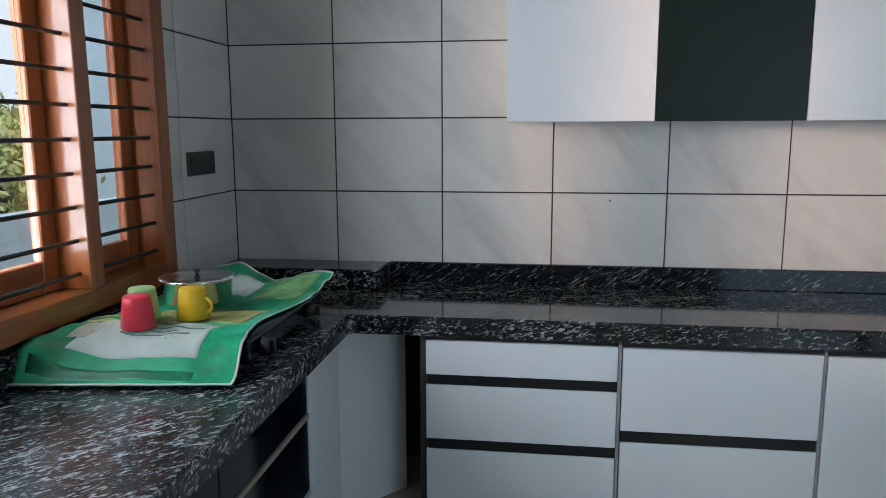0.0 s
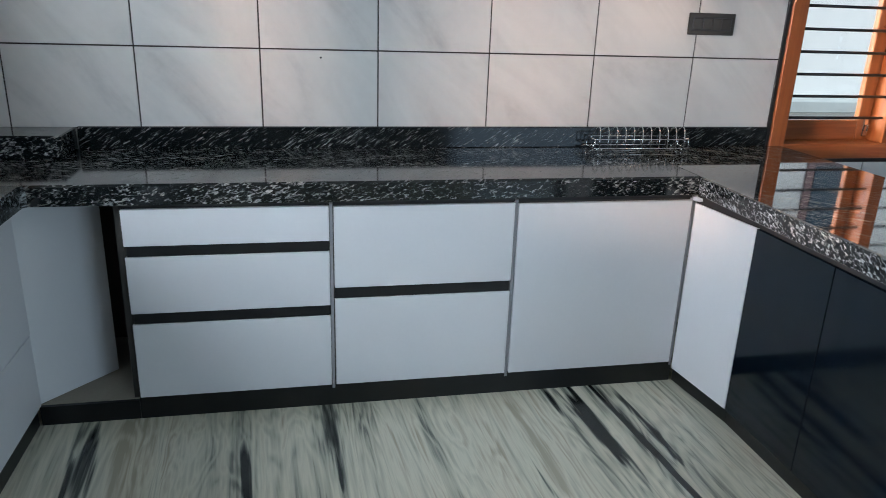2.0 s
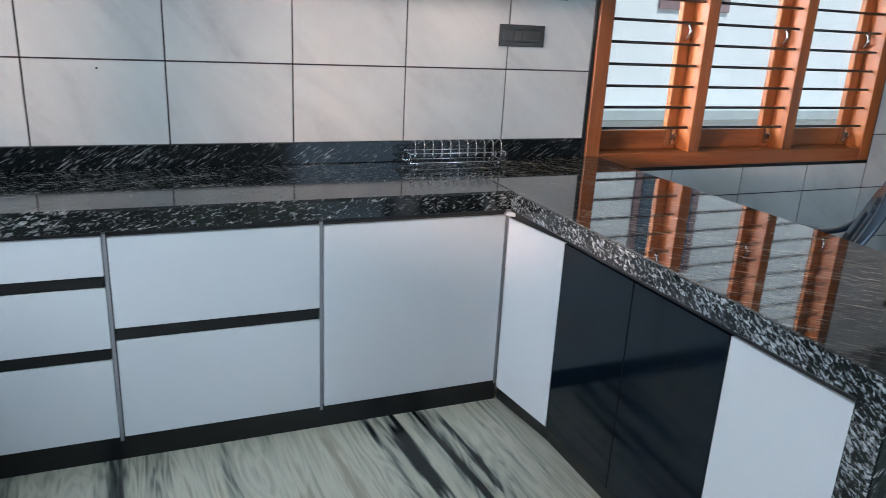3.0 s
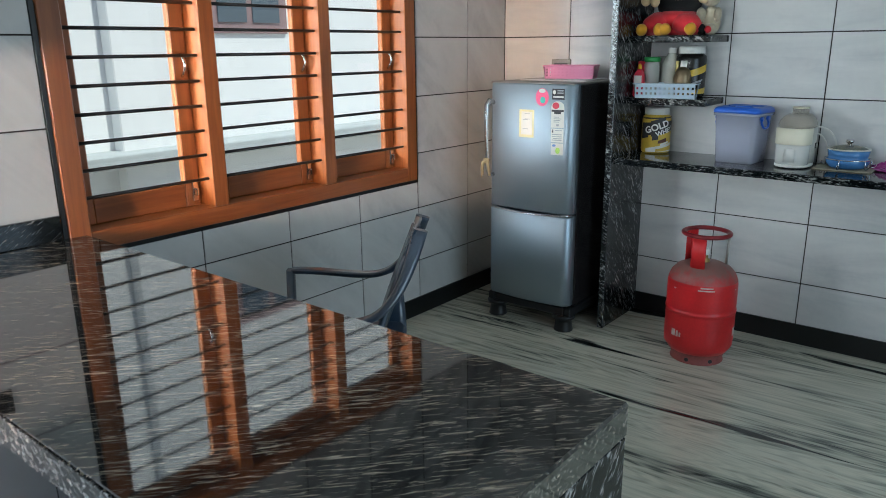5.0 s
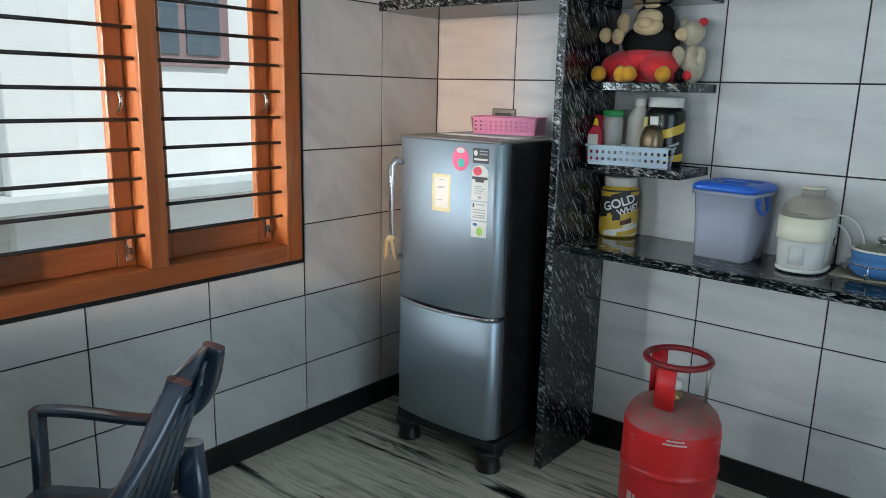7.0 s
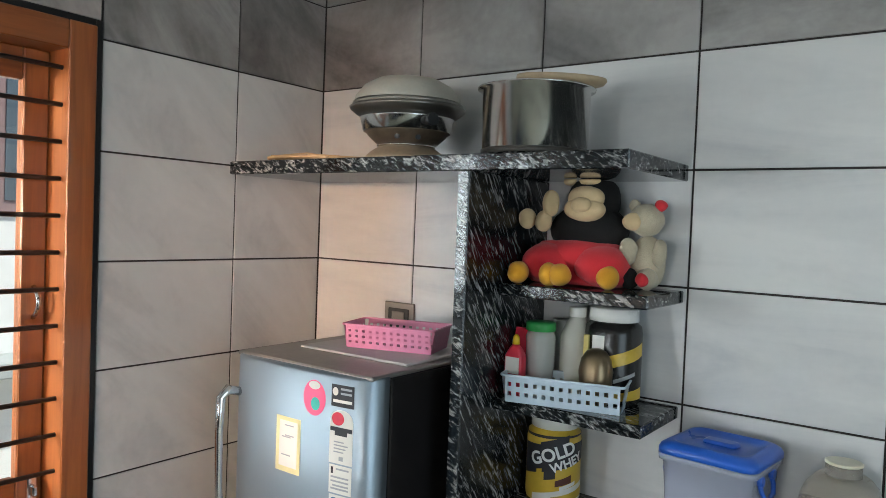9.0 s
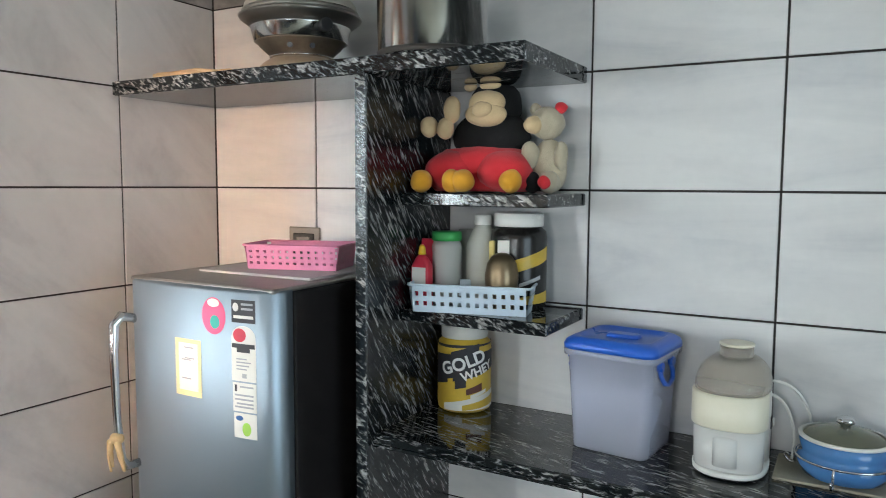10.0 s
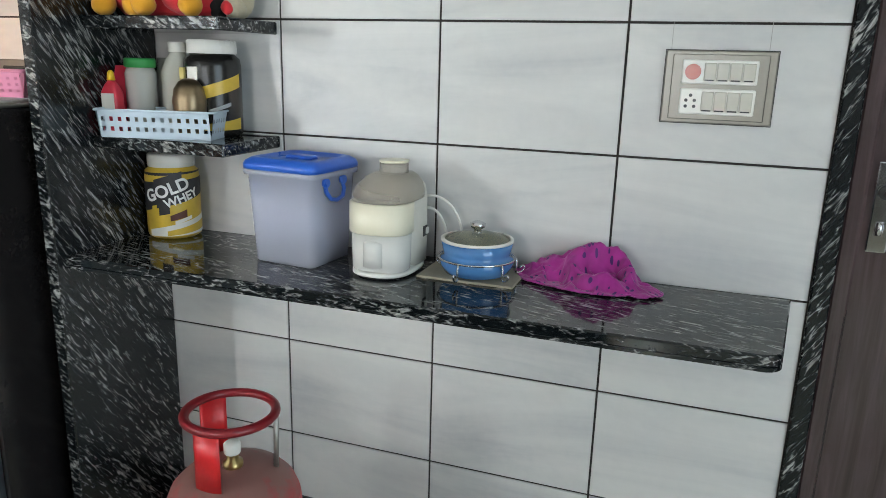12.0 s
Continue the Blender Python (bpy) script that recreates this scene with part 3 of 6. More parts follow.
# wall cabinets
# Unseen lamp added under the cabinet for the warm tint on the tiles.
puck = thing("cabinet_lamp", 3.02, -0.14, 1.498, "unseen lamp added under a wall cabinet to tint the tiles warm", "lamp")
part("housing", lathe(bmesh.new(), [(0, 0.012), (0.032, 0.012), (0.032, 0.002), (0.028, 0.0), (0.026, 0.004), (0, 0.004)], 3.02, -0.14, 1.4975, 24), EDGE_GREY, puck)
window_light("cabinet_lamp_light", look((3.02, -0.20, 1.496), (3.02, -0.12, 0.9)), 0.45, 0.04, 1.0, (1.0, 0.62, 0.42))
for x0, x1, m, col in ((1.181, 1.708, LAMINATE, "white"), (1.708, 2.219, LAMINATE_MATT, "greenish black"), (2.219, 2.753, LAMINATE, "white"), (2.753, 3.27, LAMINATE_MATT, "greenish black")):
    wc = thing("wall_cabinet", (x0 + x1) / 2, -0.14, 1.507, col + " laminate wall cabinet hung on the tiled wall", "cabinet", "wall cabinets")
    part("carcass", boxes(x0, -0.259, 1.51, x1, -0.002, 2.12, bevel=0), LAMINATE, wc)
    part("door", front(bmesh.new(), "y", x0 + 0.001, x1 - 0.001, 1.507, 2.12, -0.278), m, wc)


# ---- windows ----
def window_unit(name, axis, u0, u1, z0, z1, mulls, label, wz, wu, pulls=True):
    """A teak frame with casements, glass and level iron bars. Depth d runs from the room face outwards."""
    ob = thing(name, *((u0 + u1) / 2, 0, z0) if axis == "y" else (0, (u0 + u1) / 2, z0), label, "window")
    ob["kind"] = "structure"

    def bx(bm, a, b, d0, d1, c, d, bevel=0.003):
        return box(bm, a, d0, c, b, d1, d, bevel=bevel) if axis == "y" else box(bm, -d1, a, c, -d0, b, d, bevel=bevel)
    t, f = 0.018, 0.075
    trim = bmesh.new()
    for a, b, c, d in ((u0, u0 + t, z0, z1), (u1 - t, u1, z0, z1), (u0 + t, u1 - t, z0, z0 + t), (u0 + t, u1 - t, z1 - t, z1)):
        bx(trim, a, b, -0.003, 0.12, c, d, 0.001)
    part("stone_trim", trim, PLINTH, ob, "thin black stone trim")
    a0, a1, c0, c1 = u0 + t, u1 - t, z0 + t, z1 - t
    fr = part("window_frame", bx(bmesh.new(), a0, a0 + f, -0.014, 0.14, c0, c1), wz, ob, "polished orange-brown teak frame")
    part("jamb", bx(bmesh.new(), a1 - f, a1, -0.014, 0.14, c0, c1), wz, ob)
    part("sill_rail", bx(bmesh.new(), a0 + f, a1 - f, -0.013, 0.14, c0, c0 + 0.07), wu, ob)
    part("head_rail", bx(bmesh.new(), a0 + f, a1 - f, -0.013, 0.14, c1 - f, c1), wu, ob)
    edges = [a0 + f] + [v for m in mulls for v in (m - 0.034, m + 0.034)] + [a1 - f]
    for m in mulls:
        part("mullion", bx(bmesh.new(), m - 0.034, m + 0.034, -0.012, 0.14, c0 + 0.0702, c1 - f - 0.0002), wz, ob)
    lo, hi = c0 + 0.07, c1 - f
    for p, q in zip(edges[0::2], edges[1::2]):
        s = 0.068
        sash = part("casement", bx(bmesh.new(), p + 0.002, p + s, 0.085, 0.12, lo, hi, 0.004), wz, ob, "teak casement")
        part("stile", bx(bmesh.new(), q - s, q - 0.002, 0.085, 0.12, lo, hi, 0.004), wz, sash)
        part("bottom_rail", bx(bmesh.new(), p + s, q - s, 0.086, 0.12, lo, lo + 0.095, 0.004), wu, sash)
        part("top_rail", bx(bmesh.new(), p + s, q - s, 0.086, 0.12, hi - 0.085, hi, 0.004), wu, sash)
        pane = part("pane", bx(bmesh.new(), p + s, q - s, 0.100, 0.104, lo + 0.095, hi - 0.085, 0), GLASS, sash, "clear window glass")
        pane.visible_shadow = False
        if pulls:
            arc = [(q - s / 2, 0.083 - 0.030 * math.sin(math.pi * k / 8), 1.375 + 0.085 * k / 8) for k in range(9)]
            pts = arc if axis == "y" else [(-y, x, z) for x, y, z in arc]
            part("pull_handle", tube(bmesh.new(), pts, 0.006), CHROME, sash, "small chrome pull handle")
            bolt = bmesh.new()
            bx(bolt, q - 0.045, q - 0.020, 0.070, 0.0848, lo + 0.02, lo + 0.10, 0.003)
            bx(bolt, q - 0.040, q - 0.026, 0.050, 0.0702, lo + 0.045, lo + 0.075, 0.004)
            part("bolt", bolt, CHROME, sash, "chrome tower bolt")
        k = 0
        while 0.968 + 0.0975 * k < hi - 0.01:
            z = 0.968 + 0.0975 * k
            if z > lo + 0.02:
                ends = [(p - 0.004, 0.022, z), (q + 0.004, 0.022, z)]
                ends = ends if axis == "y" else [(-y, x, z) for x, y, z in ends]
                part("grille_bar", tube(bmesh.new(), ends, 0.0065, 8), BAR_IRON, ob, "black iron grille bar")
            k += 1
    return ob


window_unit("window_1", "y", *NW, (4.222, 4.835), "three-light teak window with black iron bars in the tiled wall", WOOD_Z, WOOD_X)
window_unit("window_2", "x", *WW, (-1.985, -1.504, -1.022), "teak window with black iron bars above the worktop", WOOD_Z, WOOD_Y, False)

# ---- outside ----
structure("ground", boxes(-60, -60, -0.6, 60, 60, -0.5, bevel=0), surf("pale_concrete", (0.42, 0.40, 0.36), 0.9, var=0.2, scale=1.5), "pale concrete ground outside", "ground")
NEIGH = surf("cream_render", (0.85, 0.86, 0.85), 0.85, var=0.05, scale=1.2)
house = thing("neighbour_house", 6.0, 4.2, -0.5, "cream rendered neighbouring house seen through the window", "house")
part("wall", boxes(0.5, 3.45, -0.5, 16, 6.5, 5.2, bevel=0), NEIGH, house)
part("corner_pilaster", boxes(5.55, 3.30, -0.5, 6.05, 3.449, 5.2, bevel=0.01), NEIGH, house)
part("ledge", boxes(0.5, 3.10, 0.55, 16, 3.449, 0.66, bevel=0.01), surf("grey_ledge", (0.46, 0.50, 0.50), 0.8), house, "pale grey concrete ledge")
nw = part("window", boxes(6.58, 3.42, 1.62, 7.47, 3.449, 2.95, bevel=0.004), surf("mauve_frame", (0.30, 0.20, 0.20), 0.5), house, "mauve framed window")
for x0 in (6.66, 7.05):
    part("pane", boxes(x0, 3.405, 1.72, x0 + 0.32, 3.419, 2.85, bevel=0.002), surf("dim_glass", (0.09, 0.12, 0.15), 0.15), nw)
wall2 = thing("boundary_wall", -4.0, -1.5, -0.5, "pale blue boundary wall outside the window", "wall")
part("wall_body", boxes(-4.1, -6.0, -0.5, -3.9, 14.0, 0.66, bevel=0.01), surf("pale_blue_wall", (0.58, 0.68, 0.74), 0.85, var=0.1), wall2)

BLUE_WASH = surf("pale_blue_wash", (0.52, 0.64, 0.74), 0.85, var=0.12, scale=0.8)
blue = thing("blue_house", -2.9, 8.5, -0.5, "pale blue washed house seen through the window", "house")
part("wall", boxes(-5.3, 7.0, -0.5, 0.3, 10.0, 3.6, bevel=0.01), BLUE_WASH, blue)
part("parapet", boxes(-5.36, 6.94, 3.6005, 0.36, 10.06, 3.95, bevel=0.01), BLUE_WASH, blue)


def tree(x, y, h, seed):
    rnd = random.Random(seed)
    ob = thing("tree", x, y, -0.5, "leafy green tree standing outside the window", "tree", "garden trees")
    tr = bmesh.new()
    tube(tr, [(x, y, -0.5), (x + 0.08, y + 0.05, h * 0.35), (x + 0.02, y, h * 0.75)], [0.14, 0.10, 0.04])
    tips = []
    for i in range(9):
        a, z = rnd.uniform(0, 6.28), h * rnd.uniform(0.3, 0.7)
        tip = Vector((x + math.cos(a) * h * 0.28, y + math.sin(a) * h * 0.28, z + h * rnd.uniform(0.1, 0.3)))
        tube(tr, [(x + 0.05, y + 0.02, z * 0.9), tip.lerp(Vector((x, y, z)), 0.5), tip], [0.05, 0.03, 0.012], 6)
        tips.append(tip)
    part("trunk", tr, surf("bark", (0.10, 0.07, 0.05), 0.9, bump=0.4, bscale=40), ob)
    vs, fs = [], []
    for _ in range(1700):
        c = rnd.choice(tips) + Vector((rnd.gauss(0, 0.30), rnd.gauss(0, 0.30), rnd.gauss(0, 0.26)))
        u = Vector((rnd.uniform(-1, 1), rnd.uniform(-1, 1), rnd.uniform(-1, 1))).normalized()
        w = u.orthogonal().normalized()
        s = rnd.uniform(0.05, 0.11)
        b = len(vs)
        vs += [c - u * s, c + w * s * 0.4, c + u * s, c - w * s * 0.4]
        fs.append((b, b + 1, b + 2, b + 3))
    me = bpy.data.meshes.new("crown")
    me.from_pydata([tuple(v - ORIGIN[ob.name].translation) for v in vs], [], fs)
    me.materials.append(LEAF)
    crown = new("crown", me)
    crown.parent = ob


LEAF = surf("leaves", (0.46, 0.48, 0.17), 0.6, var=0.4, scale=2)
for i, (tx, ty, th) in enumerate(((-5.9, 5.7, 1.3), (-7.2, 7.3, 1.5), (-8.0, 8.2, 1.65), (-9.4, 9.8, 1.8), (-6.6, 6.2, 1.35), (-8.8, 8.0, 1.7))):
    tree(tx, ty, th, i + 3)

# bright haze low in the western sky
def sky_glow():
    m = bpy.data.materials.new("hazy_sky")
    m.use_nodes = True
    n, l = m.node_tree.nodes, m.node_tree.links
    b = n["Principled BSDF"]
    b.inputs["Base Color"].default_value, b.inputs["Roughness"].default_value = (0, 0, 0, 1), 1.0
    tc, no, cr = n.new("ShaderNodeTexCoord"), n.new("ShaderNodeTexNoise"), n.new("ShaderNodeValToRGB")
    no.inputs["Scale"].default_value, no.inputs["Detail"].default_value = 0.05, 3
    cr.color_ramp.elements[0].color, cr.color_ramp.elements[1].color = (0.80, 0.90, 1.0, 1), (1.0, 1.0, 1.0, 1)
    l.new(tc.outputs["Object"], no.inputs["Vector"])
    l.new(no.outputs[0], cr.inputs[0])
    l.new(cr.outputs[0], b.inputs["Emission Color"])
    b.inputs["Emission Strength"].default_value = 1.9
    return m


haze = bmesh.new()
arc = [radians(95 + 5 * k) for k in range(25)]
loft(haze, [[(r * math.cos(a), r * math.sin(a), z) for r, z in ((50.0, -0.5), (50.0, 24.0), (50.3, 24.0), (50.3, -0.5))] for a in arc], smooth=True)
structure("backdrop", haze, sky_glow(), "bright hazy sky low beyond the garden", "sky")

# ---- door ----
dz = DOOR[3]
door = thing("door_1", XE + 0.08, -3.2, 0, "dark brown polished wooden door, closed, in the tiled wall", "door")
door["kind"] = "structure"
for k, (y0, y1, z0, z1) in enumerate(((-2.745, -2.704, 0, dz), (-3.76, -3.721, 0, dz), (-3.76, -2.704, dz, dz + 0.04))):
    part("stone_trim", boxes(XE - 0.012, y0, z0, XE + 0.05, y1, z1, bevel=0.003), GRANITE_ZT, door, "speckled granite trim")
for y0, y1, z0, z1 in ((-2.785, -2.746, 0, dz), (-3.719, -3.65, 0, dz), (-3.649, -2.786, dz - 0.07, dz)):
    part("door_frame", boxes(XE + 0.004, y0, z0, XE + 0.15, y1, z1, bevel=0.006), DOOR_WOOD, door)
leaf_ob = part("door_leaf", boxes(XE + 0.045, -3.648, 0.008, XE + 0.085, -2.788, dz - 0.072, bevel=0.004), DOOR_WOOD, door)
for y0, y1, z0, z1 in ((-3.55, -2.95, 1.22, 1.95), (-3.55, -2.95, 0.15, 0.95)):
    part("raised_panel", boxes(XE + 0.038, y0, z0, XE + 0.0449, y1, z1, bevel=0.003), DOOR_WOOD, leaf_ob)
part("lock_plate", boxes(XE + 0.036, -2.846, 1.045, XE + 0.0449, -2.803, 1.248, bevel=0.004, seg=2), CHROME, leaf_ob, "chrome lock plate")
hd = bmesh.new()
tube(hd, [(XE + 0.036, -2.824, 1.182), (XE - 0.004, -2.824, 1.182), (XE - 0.012, -2.834, 1.182), (XE - 0.012, -2.942, 1.178)], 0.009)
lathe(hd, [(0, 0), (0.008, 0), (0.008, 0.03), (0, 0.03)], XE + 0.034, -2.824, 1.085, 12)
part("lever_handle", hd, CHROME, leaf_ob, "chrome lever handle")
part("knob_shade", tube(bmesh.new(), [(XE + 0.0355, -2.824, 1.182), (XE + 0.020, -2.824, 1.182)], 0.016, 12), PLASTIC_BLACK, leaf_ob, "black rose of the handle")

# ---- east shelves and counter ----
unit = thing("shelf_unit", 6.1, -0.92, 0, "black granite shelf unit with a tall slab and open shelves", "shelf")
part("upright_slab", boxes(5.890, -0.938, 0.0, XE - 0.001, -0.906, 1.800, bevel=0.003), GRANITE_Z, unit)
part("top_shelf", boxes(5.905, -1.335, 1.801, XE - 0.001, -0.002, 1.843, bevel=0.003), GRANITE_Y, unit)
part("shelf", boxes(6.045, -1.338, 1.488, XE - 0.001, -0.939, 1.520, bevel=0.003), GRANITE_Y, unit)
part("shelf", boxes(6.045, -1.338, 1.188, XE - 0.001, -0.939, 1.220, bevel=0.003), GRANITE_Y, unit)
# Thin strips added over the edges; their paler granite carries reflected daylight.
for x, y0, y1, z0, z1 in ((5.902, -1.334, -0.003, 1.803, 1.841), (6.042, -1.337, -0.940, 1.490, 1.518), (6.042, -1.337, -0.940, 1.190, 1.218), (5.887, -0.937, -0.907, 0.002, 1.799)):
    part("polished_edge", boxes(x, y0, z0, x + 0.0035, y1, z1, bevel=0.001), GRANITE_EDGE_SHEEN, unit, "thin granite strip added on an edge, with paled streaks")
cor = [(XE - 0.001, -0.939), (5.915, -0.939)] + [(5.955 - 0.04 * math.cos(radians(a)), -2.582 - 0.04 * math.sin(radians(a))) for a in range(0, 91, 15)] + [(XE - 0.001, -2.667)]
ec = thing("side_counter", 6.1, -1.8, 0.893, "black granite side counter with a rounded corner", "counter")
part("top_slab", slab(cor[::-1], 0.904, 0.926, 0.004), GRANITE_Y, ec)
part("front_edge", slab(cor[::-1], 0.893, 0.9036, 0.003), GRANITE_Y, ec)

# ---- skirting ----
structure("baseboard", boxes(3.66, -0.010, 0, XE - 0.001, 0.002, 0.105, bevel=0.002), PLINTH, "black stone skirting", "baseboard")
structure("baseboard_east", boxes(XE - 0.010, -2.70, 0, XE + 0.002, -0.012, 0.105, bevel=0.002), PLINTH, "black stone skirting", "baseboard")


# ---- refrigerator ----
def fridge_front(y, lo=-0.822, hi=-0.318):
    """x of the bowed door face."""
    m, h = (lo + hi) / 2, (hi - lo) / 2
    u = (y - m) / h
    return 5.672 + 0.022 * u * u + 0.030 * max(0.0, abs(u) - 0.86) ** 2 / 0.0196


def fridge_door(z0, z1):
    ys = [-0.822 + 0.504 * k / 36 for k in range(37)]
    plan = [(fridge_front(y), y) for y in ys] + [(5.758, -0.318), (5.758, -0.822)]
    r = 0.006
    loops = [[(x + (r if x < 5.75 else 0), y, z) for x, y in plan] for z in (z0,)]
    loops += [[(x, y, z) for x, y in plan] for z in (z0 + r, z1 - r)]
    loops += [[(x + (r if x < 5.75 else 0), y, z1) for x, y in plan]]
    bm = loft(bmesh.new(), loops)
    for f in bm.faces:
        f.smooth = abs(f.normal.z) < 0.5 and f.calc_center_median().x < 5.752
    return bm


fridge = thing("refrigerator", 5.97, -0.567, 0.13, "silver-grey refrigerator with a bowed door, stickers and black sides", "refrigerator")
part("body", boxes(5.765, -0.820, 0.135, 6.250, -0.320, 1.290, bevel=0.008, seg=2), FRIDGE_SIDE, fridge, "black side panels")
part("gasket", boxes(5.7585, -0.812, 0.150, 5.7645, -0.328, 1.285, bevel=0), PLASTIC_BLACK, fridge)
up_door = part("door", fridge_door(0.646, 1.296), FRIDGE_STEEL, fridge)
part("lower_panel", fridge_door(0.150, 0.630), FRIDGE_STEEL, fridge)
strip = bmesh.new()
tube(strip, [(fridge_front(y) + 0.003, y, 0.638 - 0.012 * (1 - ((y + 0.570) / 0.252) ** 2) + 0.004) for y in [-0.818 + 0.496 * k / 20 for k in range(21)]], 0.0065, 8)
part("chrome_strip", strip, CHROME, fridge, "bright curved strip")
part("top_cover", boxes(5.70, -0.816, 1.2905, 6.245, -0.324, 1.302, bevel=0.004), STEEL_DULL, fridge)
h = bmesh.new()
tube(h, [(5.690, -0.352, 1.195), (5.652, -0.348, 1.205), (5.634, -0.345, 1.185), (5.630, -0.345, 1.10), (5.632, -0.347, 0.95), (5.640, -0.349, 0.84), (5.655, -0.351, 0.815), (5.690, -0.353, 0.815)], [0.012, 0.014, 0.013, 0.011, 0.010, 0.011, 0.012, 0.011], 10)
part("handle", h, CHROME, up_door, "chrome bar handle")
rag = bmesh.new()
rnd = random.Random(4)
for k in range(7):
    a = rnd.uniform(-1.2, 1.2)
    tube(rag, [(5.632, -0.347, 0.90), (5.622, -0.347 + 0.018 * a, 0.885), (5.625, -0.347 + 0.026 * a, 0.86 - 0.02 * rnd.random()), (5.632, -0.347 + 0.03 * a, 0.825 - 0.03 * rnd.random())], [0.006, 0.008, 0.006, 0.003], 6)
ball(rag, 5.630, -0.347, 0.895, 0.017, 0.02, 0.016, seg=10)
solo("tied_cord", rag, surf("straw_cord", (0.42, 0.33, 0.18), 0.9, var=0.3), "straw-coloured cord tied round the fridge handle", "cord", at=(5.63, -0.347, 0.81))


def sticker(name, y0, y1, z0, z1, material, lift, parent, label=""):
    bm = bmesh.new()
    k = 5
    rows = []
    for d in (0.0, -0.0006):
        rows.append([[bm.verts.new((fridge_front(y0 + (y1 - y0) * i / k) - lift + d, y0 + (y1 - y0) * i / k, z)) for i in range(k + 1)] for z in (z0, z1)])
    for lo, hi in rows:
        for i in range(k):
            bm.faces.new((lo[i], lo[i + 1], hi[i + 1], hi[i]))
    (a, b), (c, d) = rows
    for i in range(k):
        bm.faces.new((a[i], a[i + 1], c[i + 1], c[i]))
        bm.faces.new((b[i], b[i + 1], d[i + 1], d[i]))
    for i in (0, k):
        bm.faces.new((a[i], b[i], d[i], c[i]))
    return part(name, bm, material, parent, label)


def sticker_disc(name, y, z, ry, rz, material, lift, parent, label="", a0=0, a1=360):
    bm = bmesh.new()
    pts = [(y + ry * math.cos(radians(a)), z + rz * math.sin(radians(a))) for a in range(a0, a1, 12)]
    loft(bm, [[(fridge_front(p) - lift, p, q) for p, q in pts], [(fridge_front(p) - lift - 0.0006, p, q) for p, q in pts]], smooth=False)
    return part(name, bm, material, parent, label)


s = sticker_disc("round_sticker", -0.654, 1.232, 0.036, 0.044, PINK_STICKER, 0.0005, up_door, "round pink sticker")
sticker_disc("emblem", -0.658, 1.218, 0.014, 0.016, TEAL_STICKER, 0.0012, s)
sticker_disc("emblem", -0.654, 1.263, 0.018, 0.010, PAPER, 0.0012, s)
s = sticker("black_sticker", -0.774, -0.708, 1.222, 1.275, INK, 0.0005, up_door, "black sticker with white marks")
sticker_disc("mark", -0.720, 1.258, 0.008, 0.010, PAPER, 0.0012, s)
for z in (1.263, 1.252):
    sticker("mark", -0.768, -0.736, z, z + 0.005, GREY_INK, 0.0012, s)
sticker("mark", -0.769, -0.714, 1.232, 1.239, PAPER, 0.0012, s)
s = sticker("energy_label", -0.774, -0.706, 1.085, 1.190, PAPER, 0.0005, up_door, "white energy label with a black fan shape")
sticker_disc("arch", -0.740, 1.189, 0.033, 0.026, PAPER, 0.0004, s, "", 0, 181)
sticker_disc("stars", -0.730, 1.193, 0.018, 0.016, RED_PL, 0.0012, s, "red stars patch")
sticker("fan", -0.772, -0.708, 1.163, 1.173, INK, 0.0012, s)
sticker("fan", -0.758, -0.722, 1.153, 1.163, INK, 0.0012, s)
for z in (1.136, 1.128, 1.120, 1.112):
    sticker("print", -0.761 + 0.006 * (z * 1000 % 3), -0.720, z, z + 0.003, GREY_INK, 0.0012, s)
sticker("print", -0.748, -0.736, 1.093, 1.103, GREY_INK, 0.0012, s)
s = sticker("white_sticker", -0.774, -0.708, 1.013, 1.081, PAPER, 0.0005, up_door, "white printed sticker")
sticker("print", -0.720, -0.714, 1.060, 1.076, INK, 0.0012, s)
for z, w in ((1.070, 0.03), (1.050, 0.0), (1.040, 0.0), (1.030, 0.01), (1.022, 0.0)):
    sticker("print", -0.766, -0.714 - w * 0.5, z, z + 0.004, GREY_INK, 0.0012, s)
s = sticker("white_sticker", -0.774, -0.710, 0.950, 1.009, PAPER, 0.0005, up_door, "white sticker with a green drop")
sticker_disc("drop", -0.746, 0.972, 0.012, 0.016, GREEN_STICKER, 0.0012, s)
sticker_disc("mark", -0.726, 0.997, 0.010, 0.006, surf("blue_mark", (0.05, 0.14, 0.35), 0.5), 0.0012, s)
s = sticker("note", -0.611, -0.523, 1.028, 1.168, surf("yellow_note", (0.74, 0.66, 0.34), 0.6), 0.0005, up_door, "pale yellow bordered note")
sticker("paper", -0.601, -0.536, 1.042, 1.158, PAPER, 0.0012, s)
for z, y0 in ((1.146, -0.588), (1.120, -0.589), (1.116, -0.578), (1.070, -0.578)):
    sticker("print", y0, y0 + 0.032, z, z + 0.003, GREY_INK, 0.0019, s)

stand = thing("fridge_stand", 5.98, -0.567, 0, "black plastic fridge stand with round feet on the floor", "stand")
fr = bmesh.new()
for a in ((5.72, -0.83, 6.28, -0.79), (5.72, -0.345, 6.28, -0.305), (5.72, -0.789, 5.76, -0.346), (6.24, -0.789, 6.28, -0.346)):
    box(fr, a[0], a[1], 0.088, a[2], a[3], 0.134, bevel=0.005)
part("frame", fr, PLASTIC_BLACK, stand)
